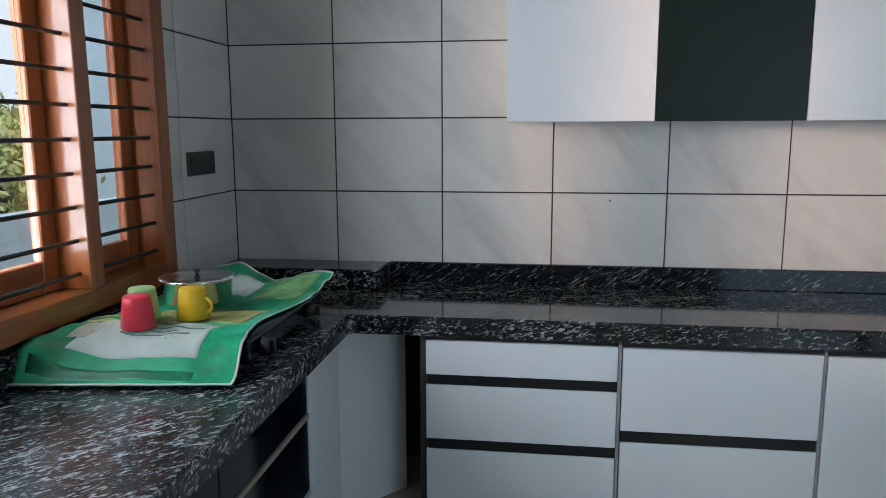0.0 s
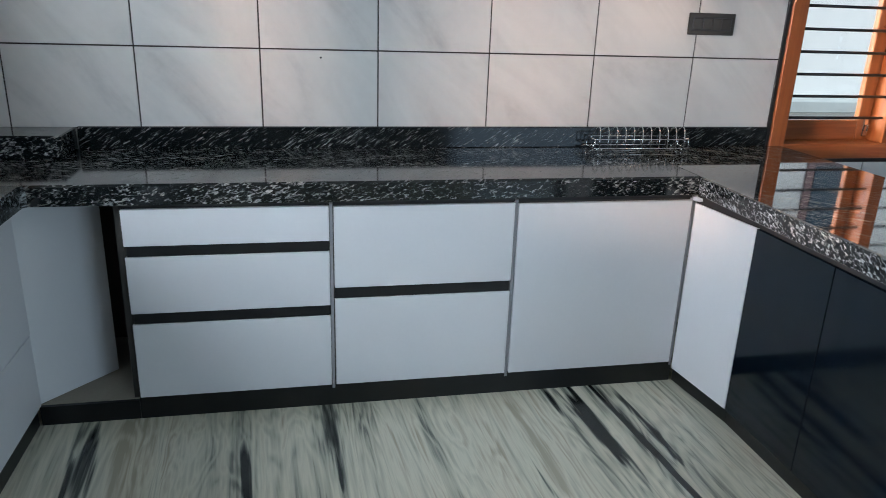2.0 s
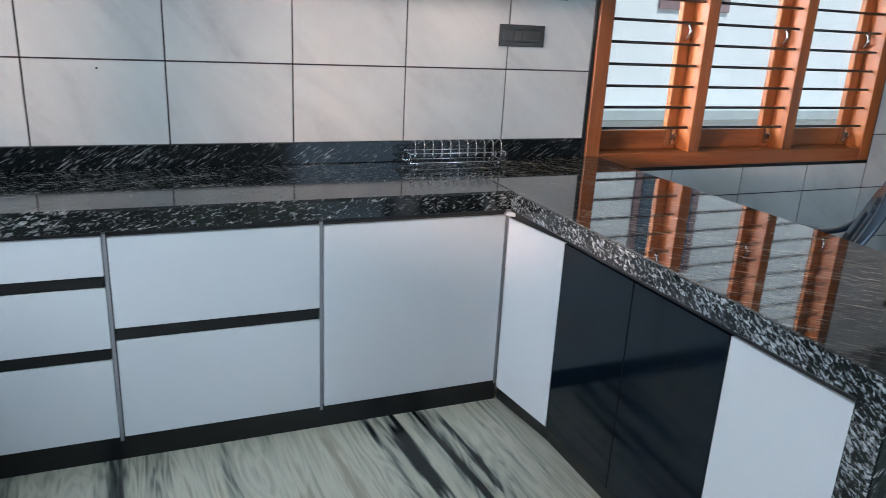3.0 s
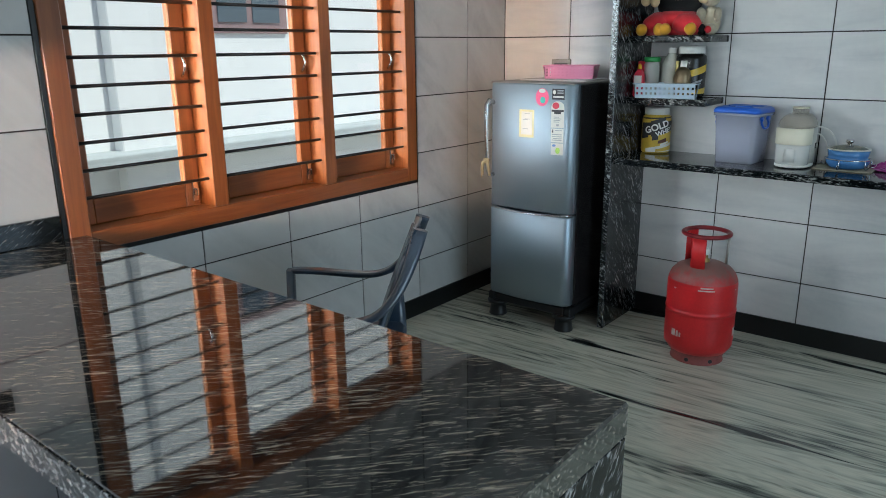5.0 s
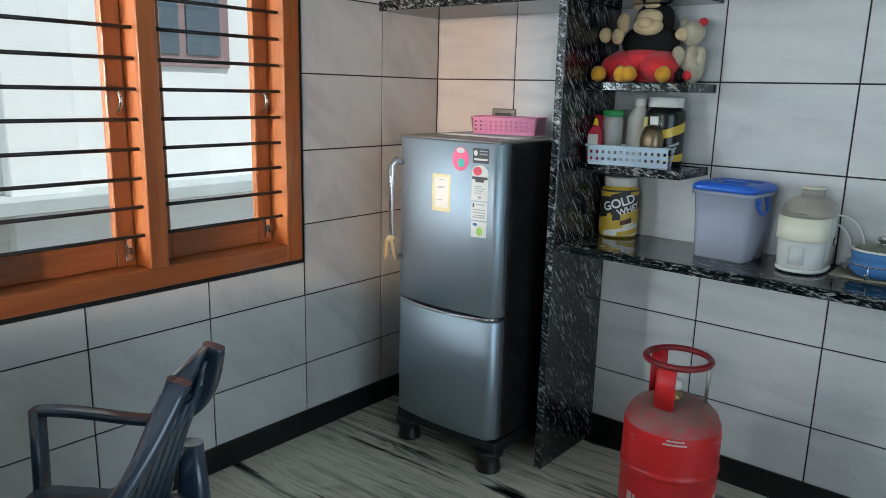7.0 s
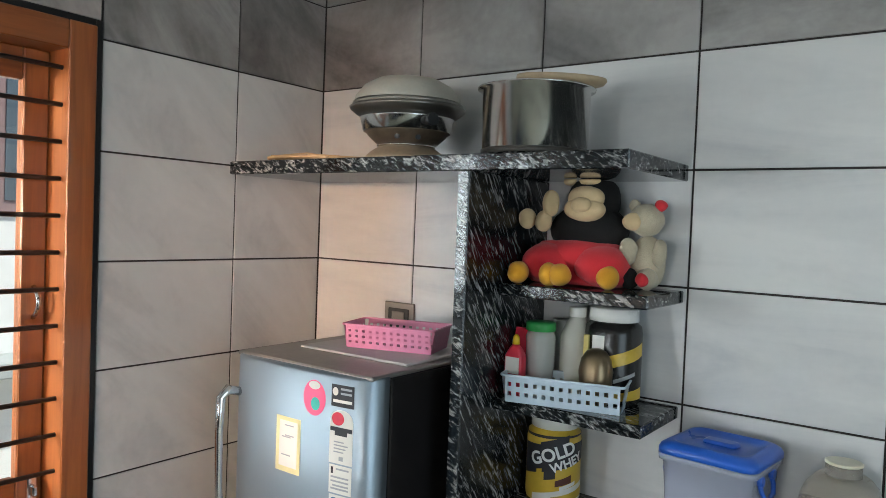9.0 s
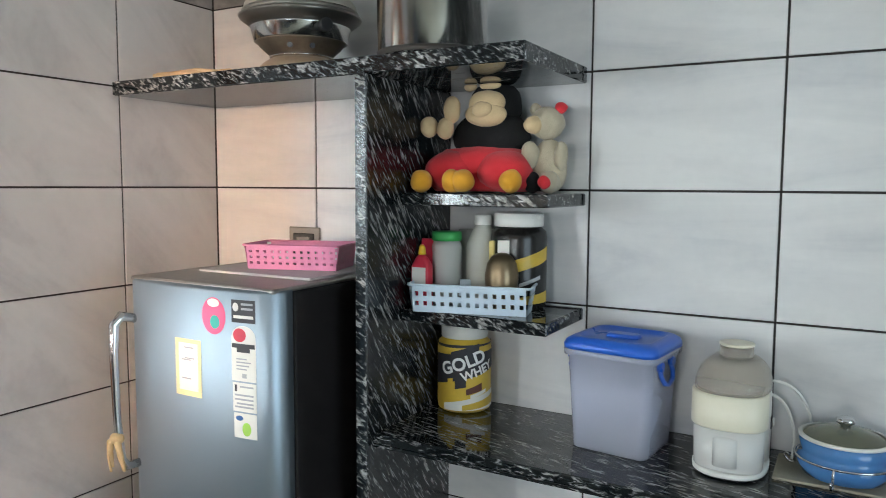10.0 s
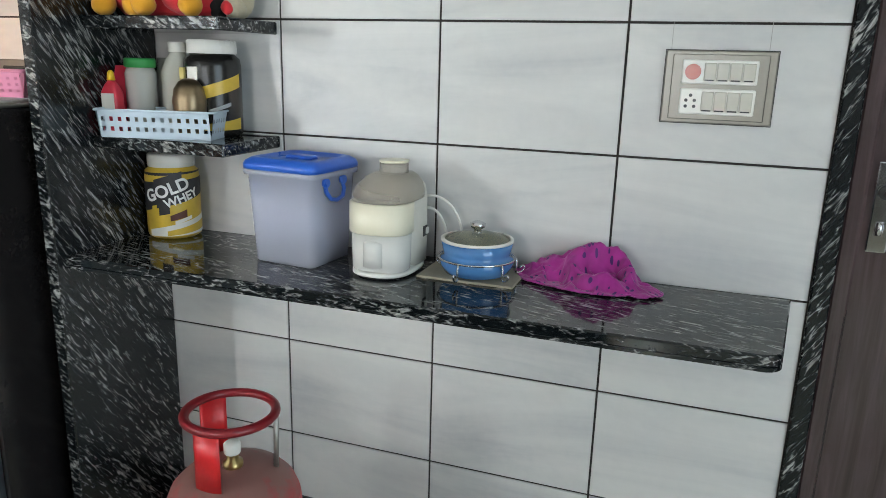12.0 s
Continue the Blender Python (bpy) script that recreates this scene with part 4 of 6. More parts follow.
for x, y in ((5.755, -0.775), (5.755, -0.350), (6.235, -0.775), (6.235, -0.350)):
    f = part("foot", lathe(bmesh.new(), [(0, 0), (0.050, 0), (0.052, 0.006), (0.048, 0.018), (0.044, 0.05), (0.046, 0.07), (0.060, 0.072), (0.060, 0.088), (0, 0.088)], x, y, 0.0, 24), PLASTIC_BLACK, stand)


def holed_strip(a, b, z0, z1, cols, rows, frac=0.5, slope=0.0, thick=0.002, rim=0.004):
    """An upright strip of lattice from a to b (x, y), with square holes."""
    bm = bmesh.new()
    a, b = Vector((*a, 0)), Vector((*b, 0))
    d = (b - a)
    n = Vector((d.y, -d.x, 0)).normalized()
    us, vs = [0.0], [0.0]
    for i in range(cols):
        us += [(i + 0.5 - frac / 2) / cols, (i + 0.5 + frac / 2) / cols]
    us.append(1.0)
    m0, m1 = 0.12, 0.86
    for j in range(rows):
        w = (m1 - m0) / rows
        vs += [m0 + w * (j + 0.5 - frac / 2), m0 + w * (j + 0.5 + frac / 2)]
    vs.append(1.0)
    for side in (0, 1):
        grid = [[bm.verts.new(a + d * u + n * (slope * v + (thick if side else 0)) + Vector((0, 0, z0 + (z1 - z0) * v))) for u in us] for v in vs]
        for j in range(len(vs) - 1):
            for i in range(len(us) - 1):
                if i % 2 and j % 2:
                    continue
                bm.faces.new((grid[j][i], grid[j][i + 1], grid[j + 1][i + 1], grid[j + 1][i]))
    return bm


def basket(name, cx, cy, z, hx, hy, height, turn, material, label, cols, rows):
    ob = thing(name, cx, cy, z, label, "basket", turn=turn)
    fl = 0.010
    bx, by = hx - fl, hy - fl
    part("base", boxes(-bx, -by, 0.0, bx, by, 0.003, bevel=0), material, ob, local=True)
    for a, b, c in (((-bx, -by), (bx, -by), cols[0]), ((bx, -by), (bx, by), cols[1]), ((bx, by), (-bx, by), cols[0]), ((-bx, by), (-bx, -by), cols[1])):
        part("lattice_side", holed_strip(a, b, 0.002, height, c, rows, 0.45, fl), material, ob, local=True)
    rim = bmesh.new()
    tube(rim, [(x, y, height) for x, y in rounded_rect(0, 0, hx + 0.002, hy + 0.002, 0.010, 3)], 0.0035, 6, closed=True)
    part("rim", rim, material, ob, local=True)
    return ob


solo("tray_sheet", boxes(5.86, -0.79, 1.3025, 6.16, -0.40, 1.309, bevel=0.002), surf("pale_sheet", (0.55, 0.52, 0.50), 0.5), "pale plastic sheet lying on the refrigerator", "tray", at=(6.0, -0.6, 1.3025))
basket("plastic_basket", 6.035, -0.612, 1.3095, 0.078, 0.136, 0.066, 18, PINK, "pink plastic basket with square holes on the refrigerator", (7, 12), 3)


# ---- gas cylinder ----
GX, GY = 5.848, -1.466
gas = thing("gas_cylinder", GX, GY, 0, "red steel cooking gas cylinder with a collar ring, dusty on top", "gas cylinder")
part("body", lathe(bmesh.new(), [(0, 0.040), (0.10, 0.042), (0.138, 0.058), (0.157, 0.090), (0.160, 0.13), (0.160, 0.262), (0.160, 0.272), (0.1625, 0.274), (0.1635, 0.280), (0.1625, 0.286), (0.160, 0.288), (0.160, 0.298), (0.160, 0.405), (0.160, 0.415), (0.157, 0.437)], GX, GY, 0, 48), GAS_RED, gas)
part("dome", lathe(bmesh.new(), [(0.157, 0.437), (0.145, 0.470), (0.122, 0.497), (0.085, 0.515), (0.030, 0.522), (0, 0.522)], GX, GY, 0, 48), GAS_TOP, gas, "dusty faded top")
fb = bmesh.new()
lathe(fb, [(0.128, 0.062), (0.122, 0.040), (0.120, 0.004), (0.124, 0.0), (0.116, 0.0), (0.113, 0.04), (0.113, 0.06)], GX, GY, 0, 40)
part("foot_ring", fb, GAS_RED_DUSTY, gas)
for a in (178, 230, 300):
    c, s_ = math.cos(radians(a)), math.sin(radians(a))
    part("foot_hole", tube(bmesh.new(), [(GX + 0.121 * c, GY + 0.121 * s_, 0.022), (GX + 0.1245 * c, GY + 0.1245 * s_, 0.022)], 0.010, 12), PLASTIC_BLACK, gas)
part("collar_ring", tube(bmesh.new(), [(GX + 0.104 * math.cos(radians(a)), GY + 0.104 * math.sin(radians(a)), 0.672) for a in range(0, 360, 10)], 0.0115, 10, closed=True), GAS_RED_DARK, gas, "dark red carrying ring")
for a0, half in ((180, 20), (62, 20)):
    bm = bmesh.new()
    angs = [a0 - half + half * 2 * k / 8 for k in range(9)]
    ring = [(0.100, a) for a in angs] + [(0.0965, a) for a in angs[::-1]]
    loft(bm, [[(GX + r * math.cos(radians(a)), GY + r * math.sin(radians(a)), z) for r, a in ring] for z in (0.502, 0.672)])
    part("collar_plate", bm, GAS_RED, gas)
c, s_ = math.cos(radians(303)), math.sin(radians(303))
part("collar_rod", tube(bmesh.new(), [(GX + 0.1 * c, GY + 0.1 * s_, 0.50), (GX + 0.104 * c, GY + 0.104 * s_, 0.668)], 0.0065), STEEL_DULL, gas)
part("valve", lathe(bmesh.new(), [(0, 0.515), (0.024, 0.515), (0.024, 0.535), (0.014, 0.540), (0.014, 0.560), (0, 0.560)], GX, GY, 0, 20), BRASS, gas)
part("valve_cap", lathe(bmesh.new(), [(0.018, 0.558), (0.020, 0.562), (0.020, 0.584), (0.014, 0.590), (0, 0.591)], GX, GY, 0, 20), PLASTIC_WHITE, gas, "white plastic cap")


def wrap_patch(name, a0, a1, z0, z1, r, material, parent, cx, cy, lift=0.0008):
    bm = bmesh.new()
    angs = [a0 + (a1 - a0) * k / 6 for k in range(7)]
    ring = [(r + lift, a) for a in angs] + [(r + 0.0002, a) for a in angs[::-1]]
    loft(bm, [[(cx + q * math.cos(radians(a)), cy + q * math.sin(radians(a)), z) for q, a in ring] for z in (z0, z1)], smooth=False)
    return part(name, bm, material, parent)


FADED = surf("faded_white_paint", (0.62, 0.50, 0.46), 0.7, var=0.3, scale=40)
for a0, a1, z0, z1 in ((150, 158, 0.150, 0.185), (160, 164, 0.150, 0.182), (166, 169, 0.152, 0.175), (268, 280, 0.155, 0.20), (196, 216, 0.425, 0.432), (192, 219, 0.412, 0.418), (148, 153, 0.40, 0.406), (262, 266, 0.405, 0.41)):
    wrap_patch("worn_marking", a0, a1, z0, z1, 0.160, FADED, gas, GX, GY)


for ob in gas.children:
    ob.scale.z = 0.93


# ---- plastic armchair ----
chair = thing("armchair", 4.225, -0.710, 0, "dark navy plastic armchair with a slotted back, beside the peninsula", "chair", turn=128)


def ribbon(bm, pts, width, thick):
    """A flat band along points in the xz plane, its width along y (pairs of centre y and width)."""
    loops = []
    for i, (x, y, z) in enumerate(pts):
        a, b = pts[max(0, i - 1)], pts[min(len(pts) - 1, i + 1)]
        d = Vector((b[0] - a[0], 0, b[2] - a[2])).normalized()
        n = Vector((-d.z, 0, d.x))
        w = width[i] if isinstance(width, (list, tuple)) else width
        h = thick[i] if isinstance(thick, (list, tuple)) else thick
        p = Vector((x, y, z))
        loops.append([tuple(p + n * v + Vector((0, u, 0))) for u, v in rounded_rect(0, 0, w / 2, h / 2, min(w, h) * 0.45)])
    return loft(bm, loops)


def bez(p0, p1, p2, p3, k=8):
    out = []
    for i in range(k + 1):
        t = i / k
        out.append(tuple((1 - t) ** 3 * a + 3 * t * (1 - t) ** 2 * b + 3 * t * t * (1 - t) * c + t ** 3 * d for a, b, c, d in zip(p0, p1, p2, p3)))
    return out


def back_x(z):
    return -0.118 - 0.172 * max(0.0, (z - 0.40) / 0.48) ** 1.08


seat = bmesh.new()
loft(seat, [[(x, y, z + 0.02 * (x / 0.22) ** 2 * (1 if x > 0 else 0.3)) for x, y in rounded_rect(0.01, 0, hx, 0.215, 0.06)] for z, hx in ((0.400, 0.205), (0.412, 0.220), (0.420, 0.214))])
part("seat", seat, NAVY, chair, local=True)
for s2 in (-1, 1):
    side = bez((back_x(0.88), s2 * 0.105, 0.878), (-0.25, s2 * 0.205, 0.74), (-0.205, s2 * 0.265, 0.612), (-0.07, s2 * 0.268, 0.602), 18) + bez((-0.07, s2 * 0.268, 0.602), (0.03, s2 * 0.27, 0.598), (0.11, s2 * 0.27, 0.622), (0.245, s2 * 0.265, 0.620), 9)[1:]
    part("arm", ribbon(bmesh.new(), side, [0.034 + 0.014 * min(1.0, k / 12) for k in range(28)], [0.052 - 0.030 * min(1.0, k / 15) for k in range(28)]), NAVY, chair, local=True)
    wing = bmesh.new()
    zs = [0.43 + 0.42 * k / 8 for k in range(9)]
    loft(wing, [[(back_x(z) - 0.006, s2 * (0.150 - 0.075 * k / 8), z), (back_x(z) + 0.006, s2 * (0.150 - 0.075 * k / 8), z), (back_x(z) + 0.030, s2 * (0.235 - 0.125 * k / 8), z), (back_x(z) + 0.012, s2 * (0.240 - 0.125 * k / 8), z)] for k, z in enumerate(zs)])
    part("back_wing", wing, NAVY, chair, local=True)
    fl = [(0.250, s2 * 0.262, 0.625), (0.255, s2 * 0.258, 0.40), (0.265, s2 * 0.255, 0.0)]
    part("leg", ribbon(bmesh.new(), fl, [0.05, 0.055, 0.045], 0.032), NAVY, chair, local=True)
    bl = [(-0.170, s2 * 0.235, 0.56), (-0.168, s2 * 0.240, 0.40), (-0.185, s2 * 0.250, 0.0)]
    part("leg", ribbon(bmesh.new(), bl, [0.05, 0.06, 0.05], [0.06, 0.085, 0.06]), NAVY, chair, local=True)
for k in range(5):
    y = -0.12 + 0.06 * k
    pts = [(back_x(z), y, z) for z in [0.42 + 0.34 * i / 6 for i in range(7)]]
    part("back_slat", ribbon(bmesh.new(), pts, 0.042, 0.008), NAVY, chair, local=True)
tb = bmesh.new()
arch = [(-0.112 + 0.224 * k / 12) for k in range(13)]
loft(tb, [[(back_x(0.75) + d, y, 0.755), (back_x(0.88) + d, y, 0.890 - 1.1 * y * y), ] + [(back_x(0.88) + d + 0.014, y, 0.890 - 1.1 * y * y), (back_x(0.75) + d + 0.012, y, 0.755)] for y in arch for d in (0.012 * (abs(y) / 0.112) ** 2,)])
part("top_rail", tb, NAVY, chair, local=True)
part("lumbar_rail", boxes(back_x(0.44) - 0.006, -0.15, 0.415, back_x(0.44) + 0.008, 0.15, 0.455, bevel=0.003), NAVY, chair, local=True)

# ---- things on the side counter ----
CZ = 0.926
jar = thing("supplement_jar", 6.229, -1.026, CZ, "gold and black protein powder jar with a white cap", "jar")
JX, JY = 6.229, -1.026


def jar_shell(r, h, cx, cy, z):
    return lathe(bmesh.new(), [(0, 0), (r * 0.86, 0.0), (r * 0.97, 0.006), (r, 0.018), (r, h * 0.76), (r * 0.96, h * 0.84), (r * 0.74, h * 0.90), (r * 0.72, h * 0.92), (0, h * 0.92)], cx, cy, z, 48)


GOLD = surf("gold_print", (0.62, 0.42, 0.05), 0.35, var=0.15, scale=20)
part("body", jar_shell(0.074, 0.225, JX, JY, CZ), GOLD, jar)
part("cap", lathe(bmesh.new(), [(0.062, 0.200), (0.064, 0.202), (0.064, 0.232), (0.060, 0.236), (0, 0.236)], JX, JY, CZ, 40), PLASTIC_WHITE, jar, "white screw cap")


def cyl_patch(name, outline, r, material, parent, cx, cy, mid, lift):
    """A patch on an upright cylinder; outline in (arc metres, z)."""
    bm = bmesh.new()
    k = len(outline) // 2
    lo, hi = outline[:k], outline[k:][::-1]

    def p(u, z, q):
        a = radians(mid) + u / r
        return bm.verts.new((cx + q * math.cos(a), cy + q * math.sin(a), z))
    a = [p(u, z, r + lift) for u, z in lo]
    b = [p(u, z, r + lift) for u, z in hi]
    for i in range(k - 1):
        bm.faces.new((a[i], a[i + 1], b[i + 1], b[i])).smooth = True
    return part(name, bm, material, parent)


def slant(u0, u1, z0l, z1l, z0r, z1r, k=10):
    lo = [(u0 + (u1 - u0) * i / k, z0l + (z0r - z0l) * i / k) for i in range(k + 1)]
    hi = [(u0 + (u1 - u0) * i / k, z1l + (z1r - z1l) * i / k) for i in range(k + 1)]
    return lo + hi[::-1]


MIDA = 219
cyl_patch("white_base_band", slant(-0.075, 0.11, CZ + 0.008, CZ + 0.026, CZ + 0.012, CZ + 0.066, 20), 0.074, PLASTIC_WHITE, jar, JX, JY, MIDA, 0.0008)
cyl_patch("gold_stripe", slant(-0.02, 0.11, CZ + 0.010, CZ + 0.024, CZ + 0.022, CZ + 0.050, 12), 0.074, GOLD, jar, JX, JY, MIDA, 0.0012)
cyl_patch("black_panel", slant(-0.115, 0.115, CZ + 0.072, CZ + 0.158, CZ + 0.126, CZ + 0.172, 24), 0.074, INK, jar, JX, JY, MIDA, 0.0010)
cyl_patch("black_panel", slant(-0.052, 0.026, CZ + 0.125, CZ + 0.168, CZ + 0.140, CZ + 0.192, 10), 0.074, INK, jar, JX, JY, MIDA, 0.0011)
cyl_patch("black_panel", slant(-0.115, 0.115, CZ + 0.176, CZ + 0.186, CZ + 0.186, CZ + 0.190, 20), 0.0715, INK, jar, JX, JY, MIDA, 0.0012)
cyl_patch("cup_picture", slant(-0.010, 0.036, CZ + 0.052, CZ + 0.068, CZ + 0.062, CZ + 0.084, 8), 0.074, surf("brown_print", (0.10, 0.03, 0.02), 0.5), jar, JX, JY, MIDA, 0.0010)
cyl_patch("white_label", slant(0.002, 0.050, CZ + 0.042, CZ + 0.052, CZ + 0.056, CZ + 0.066, 8), 0.074, PLASTIC_WHITE, jar, JX, JY, MIDA, 0.0012)
cyl_patch("mark", slant(-0.062, -0.046, CZ + 0.064, CZ + 0.094, CZ + 0.068, CZ + 0.098), 0.074, GOLD, jar, JX, JY, MIDA, 0.0014)
cyl_patch("mark", slant(-0.040, -0.010, CZ + 0.068, CZ + 0.098, CZ + 0.074, CZ + 0.106), 0.074, INK, jar, JX, JY, MIDA, 0.0014)


def cyl_words(body, size, u, z, tilt, r, material, parent, cx, cy, mid):
    bm = letters(body, size, material)
    bm.transform(pose(0, 0, 0, 0, 0, tilt))
    for v in bm.verts:
        a = radians(mid) + (u + v.co.x) / r
        zz = z + v.co.y
        q = r + 0.0018 + v.co.z
        v.co = (cx + q * math.cos(a), cy + q * math.sin(a), zz)
    part("lettering", bm, material, parent, "white bold lettering")


WORD_WHITE = surf("white_print", (0.82, 0.82, 0.80), 0.5)
cyl_words("GOLD", 0.047, -0.018, CZ + 0.138, 19, 0.074, WORD_WHITE, jar, JX, JY, MIDA)
cyl_words("WHEY", 0.034, 0.024, CZ + 0.115, 19, 0.074, WORD_WHITE, jar, JX, JY, MIDA)

bin_ob = thing("storage_bin", 6.160, -1.487, CZ, "frosted lavender plastic storage bin with a bright blue lid", "storage box", turn=-6)
loops = []
for z, s3, r in ((0.0, 0.845, 0.020), (0.004, 0.875, 0.024), (0.12, 0.93, 0.024), (0.222, 0.985, 0.024), (0.223, 1.06, 0.026), (0.236, 1.07, 0.026), (0.236, 0.97, 0.022), (0.12, 0.91, 0.022), (0.008, 0.85, 0.020)):
    loops.append([(x, y, z) for x, y in rounded_rect(0, 0, 0.100 * s3, 0.105 * s3, r)])
part("tub", loft(bmesh.new(), loops), FROST, bin_ob, local=True)
lid = bmesh.new()
loft(lid, [[(x, y, z) for x, y in rounded_rect(0, 0, hx, hy, 0.030)] for z, hx, hy in ((0.2365, 0.104, 0.109), (0.238, 0.108, 0.113), (0.248, 0.108, 0.113), (0.257, 0.104, 0.109), (0.264, 0.094, 0.099), (0.266, 0.086, 0.091), (0.264, 0.080, 0.085), (0.259, 0.076, 0.081), (0.259, 0.03, 0.035))])
part("lid", lid, BLUE_LID, bin_ob, "bright blue lid", local=True)
grip_b = bmesh.new()
loft(grip_b, [[(x, y, z) for x, y in rounded_rect(0, 0, hx, hy, 0.012)] for z, hx, hy in ((0.2585, 0.022, 0.040), (0.266, 0.020, 0.037), (0.268, 0.014, 0.030))])
part("lid_grip", grip_b, BLUE_LID, bin_ob, local=True)
for s2 in (-1, 1):
    y = s2 * 0.104
    part("clip_handle", tube(bmesh.new(), [(-0.050, y, 0.212), (-0.052, y + s2 * 0.006, 0.190), (-0.038, y + s2 * 0.009, 0.172), (-0.014, y + s2 * 0.010, 0.166), (0.014, y + s2 * 0.010, 0.172), (0.026, y + s2 * 0.006, 0.190), (0.024, y, 0.212)], 0.0055, 8), BLUE_LID, bin_ob, "blue swing handle", local=True)
    for x in (-0.050, 0.024):
        part("pivot", tube(bmesh.new(), [(x, y - s2 * 0.004, 0.212), (x, y + s2 * 0.009, 0.212)], 0.011, 12), BLUE_LID, bin_ob, local=True)

# juicer
QX, QY = 6.150, -1.735
ju = thing("juicer", QX, QY, CZ, "cream juicer with a smoky clear top and pulp cup", "juicer")


def oval(hx, hy, dx=0.0, square=2.6):
    """A rounded outline between an oval and a rectangle."""
    out = []
    for k in range(40):
        c, s4 = math.cos(math.pi * k / 20), math.sin(math.pi * k / 20)
        out.append((QX + dx + hx * math.copysign(abs(c) ** (2 / square), c), QY + hy * math.copysign(abs(s4) ** (2 / square), s4)))
    return out


def oval_loft(rows, square=2.6):
    return loft(bmesh.new(), [[(x, y, CZ + z) for x, y in oval(hx, hy, dx, square)] for z, hx, hy, dx in rows])


part("rubber_foot", oval_loft(((0, 0.096, 0.066, 0), (0.004, 0.096, 0.066, 0))), PLASTIC_BLACK, ju)
part("base", oval_loft(((0.0045, 0.102, 0.073, 0), (0.007, 0.106, 0.077, 0), (0.015, 0.106, 0.077, 0), (0.0165, 0.10, 0.071, 0))), PLASTIC_WHITE, ju)
part("motor_body", oval_loft(((0.017, 0.056, 0.073, 0.046), (0.06, 0.057, 0.074, 0.046), (0.180, 0.056, 0.073, 0.046), (0.208, 0.052, 0.068, 0.046), (0.224, 0.042, 0.058, 0.044), (0.230, 0.028, 0.042, 0.042)), 3.2), PLASTIC_GREY_CREAM, ju)
part("pulp_cup", oval_loft(((0.0172, 0.052, 0.068, -0.046), (0.02, 0.054, 0.070, -0.046), (0.108, 0.056, 0.072, -0.046)), 2.4), CLOUDY, ju, "clear pulp cup")
part("pulp_spout", oval_loft(((0.03, 0.020, 0.026, -0.090), (0.088, 0.020, 0.026, -0.090), (0.094, 0.014, 0.020, -0.088)), 2.4), CLOUDY, ju)
part("band", oval_loft(((0.1085, 0.062, 0.075, -0.046), (0.111, 0.063, 0.077, -0.046), (0.180, 0.063, 0.077, -0.046), (0.182, 0.058, 0.072, -0.046)), 2.4), PLASTIC_CREAM, ju, "cream collar")
part("dome", oval_loft(((0.1825, 0.108, 0.077, -0.001), (0.200, 0.107, 0.076, -0.001), (0.218, 0.098, 0.070, 0.003), (0.232, 0.080, 0.058, 0.012), (0.240, 0.056, 0.046, 0.022), (0.242, 0.036, 0.036, 0.026))), SMOKE, ju, "smoky clear dome")
part("feed_chute", oval_loft(((0.240, 0.036, 0.036, 0.026), (0.264, 0.035, 0.035, 0.026)), 2.0), SMOKE, ju, "smoky clear chute")
part("chute_rim", oval_loft(((0.2642, 0.034, 0.034, 0.026), (0.266, 0.037, 0.037, 0.026), (0.270, 0.037, 0.037, 0.026), (0.271, 0.033, 0.033, 0.026)), 2.0), PLASTIC_CREAM, ju, "cream pusher rim")
part("switch_well", boxes(QX + 0.040, QY - 0.0755, CZ + 0.082, QX + 0.066, QY - 0.0725, CZ + 0.108, bevel=0.001), PLASTIC_BLACK, ju)
part("switch", boxes(QX + 0.050, QY - 0.080, CZ + 0.086, QX + 0.064, QY - 0.0757, CZ + 0.104, bevel=0.002), PLASTIC_WHITE, ju)
cordp = bez((6.245, -1.795, CZ + 0.175), (6.25, -1.85, CZ + 0.19), (6.27, -1.90, CZ + 0.12), (6.262, -1.885, CZ + 0.03), 14)
part("power_cord", tube(bmesh.new(), cordp, 0.0032, 8), PLASTIC_WHITE, ju, "white power cord")
cordp = bez((6.245, -1.795, CZ + 0.145), (6.26, -1.83, CZ + 0.15), (6.255, -1.865, CZ + 0.08), (6.240, -1.850, CZ + 0.006), 14)
part("power_cord", tube(bmesh.new(), cordp, 0.0032, 8), PLASTIC_WHITE, ju, "white power cord")

# casserole on its wire stand
solo("trivet_board", boxes(6.110, -2.062, CZ, 6.270, -1.822, CZ + 0.006, bevel=0.002), CARDBOARD, "thin dusty board lying on the granite counter", "board", at=(6.19, -1.94, CZ))
ws = thing("wire_stand", 6.182, -1.952, CZ + 0.006, "curly chrome wire stand for a casserole", "stand")
part("hoop", tube(bmesh.new(), [(6.182 + 0.094 * math.cos(radians(a)), -1.952 + 0.094 * math.sin(radians(a)), CZ + 0.050) for a in range(0, 360, 10)], 0.0026, 6, closed=True), CHROME, ws)
for a in (75, 170, 235, 290):
    c, s_ = math.cos(radians(a)), math.sin(radians(a))
    prof = [(0.094, 0.050), (0.098, 0.040), (0.097, 0.024), (0.097, 0.012)] + [(0.110 - 0.013 * (1 - k / 16) * math.cos(radians(-10 + 30 * k)), 0.0225 - 0.013 * (1 - k / 16) * math.sin(radians(20 + 30 * k))) for k in range(12)]
    part("curled_leg", tube(bmesh.new(), [(6.182 + r * c, -1.952 + r * s_, CZ + z) for r, z in prof], 0.0026, 6), CHROME, ws)
pot = thing("casserole", 6.182, -1.952, CZ + 0.028, "blue enamel casserole with a glass lid", "pot")
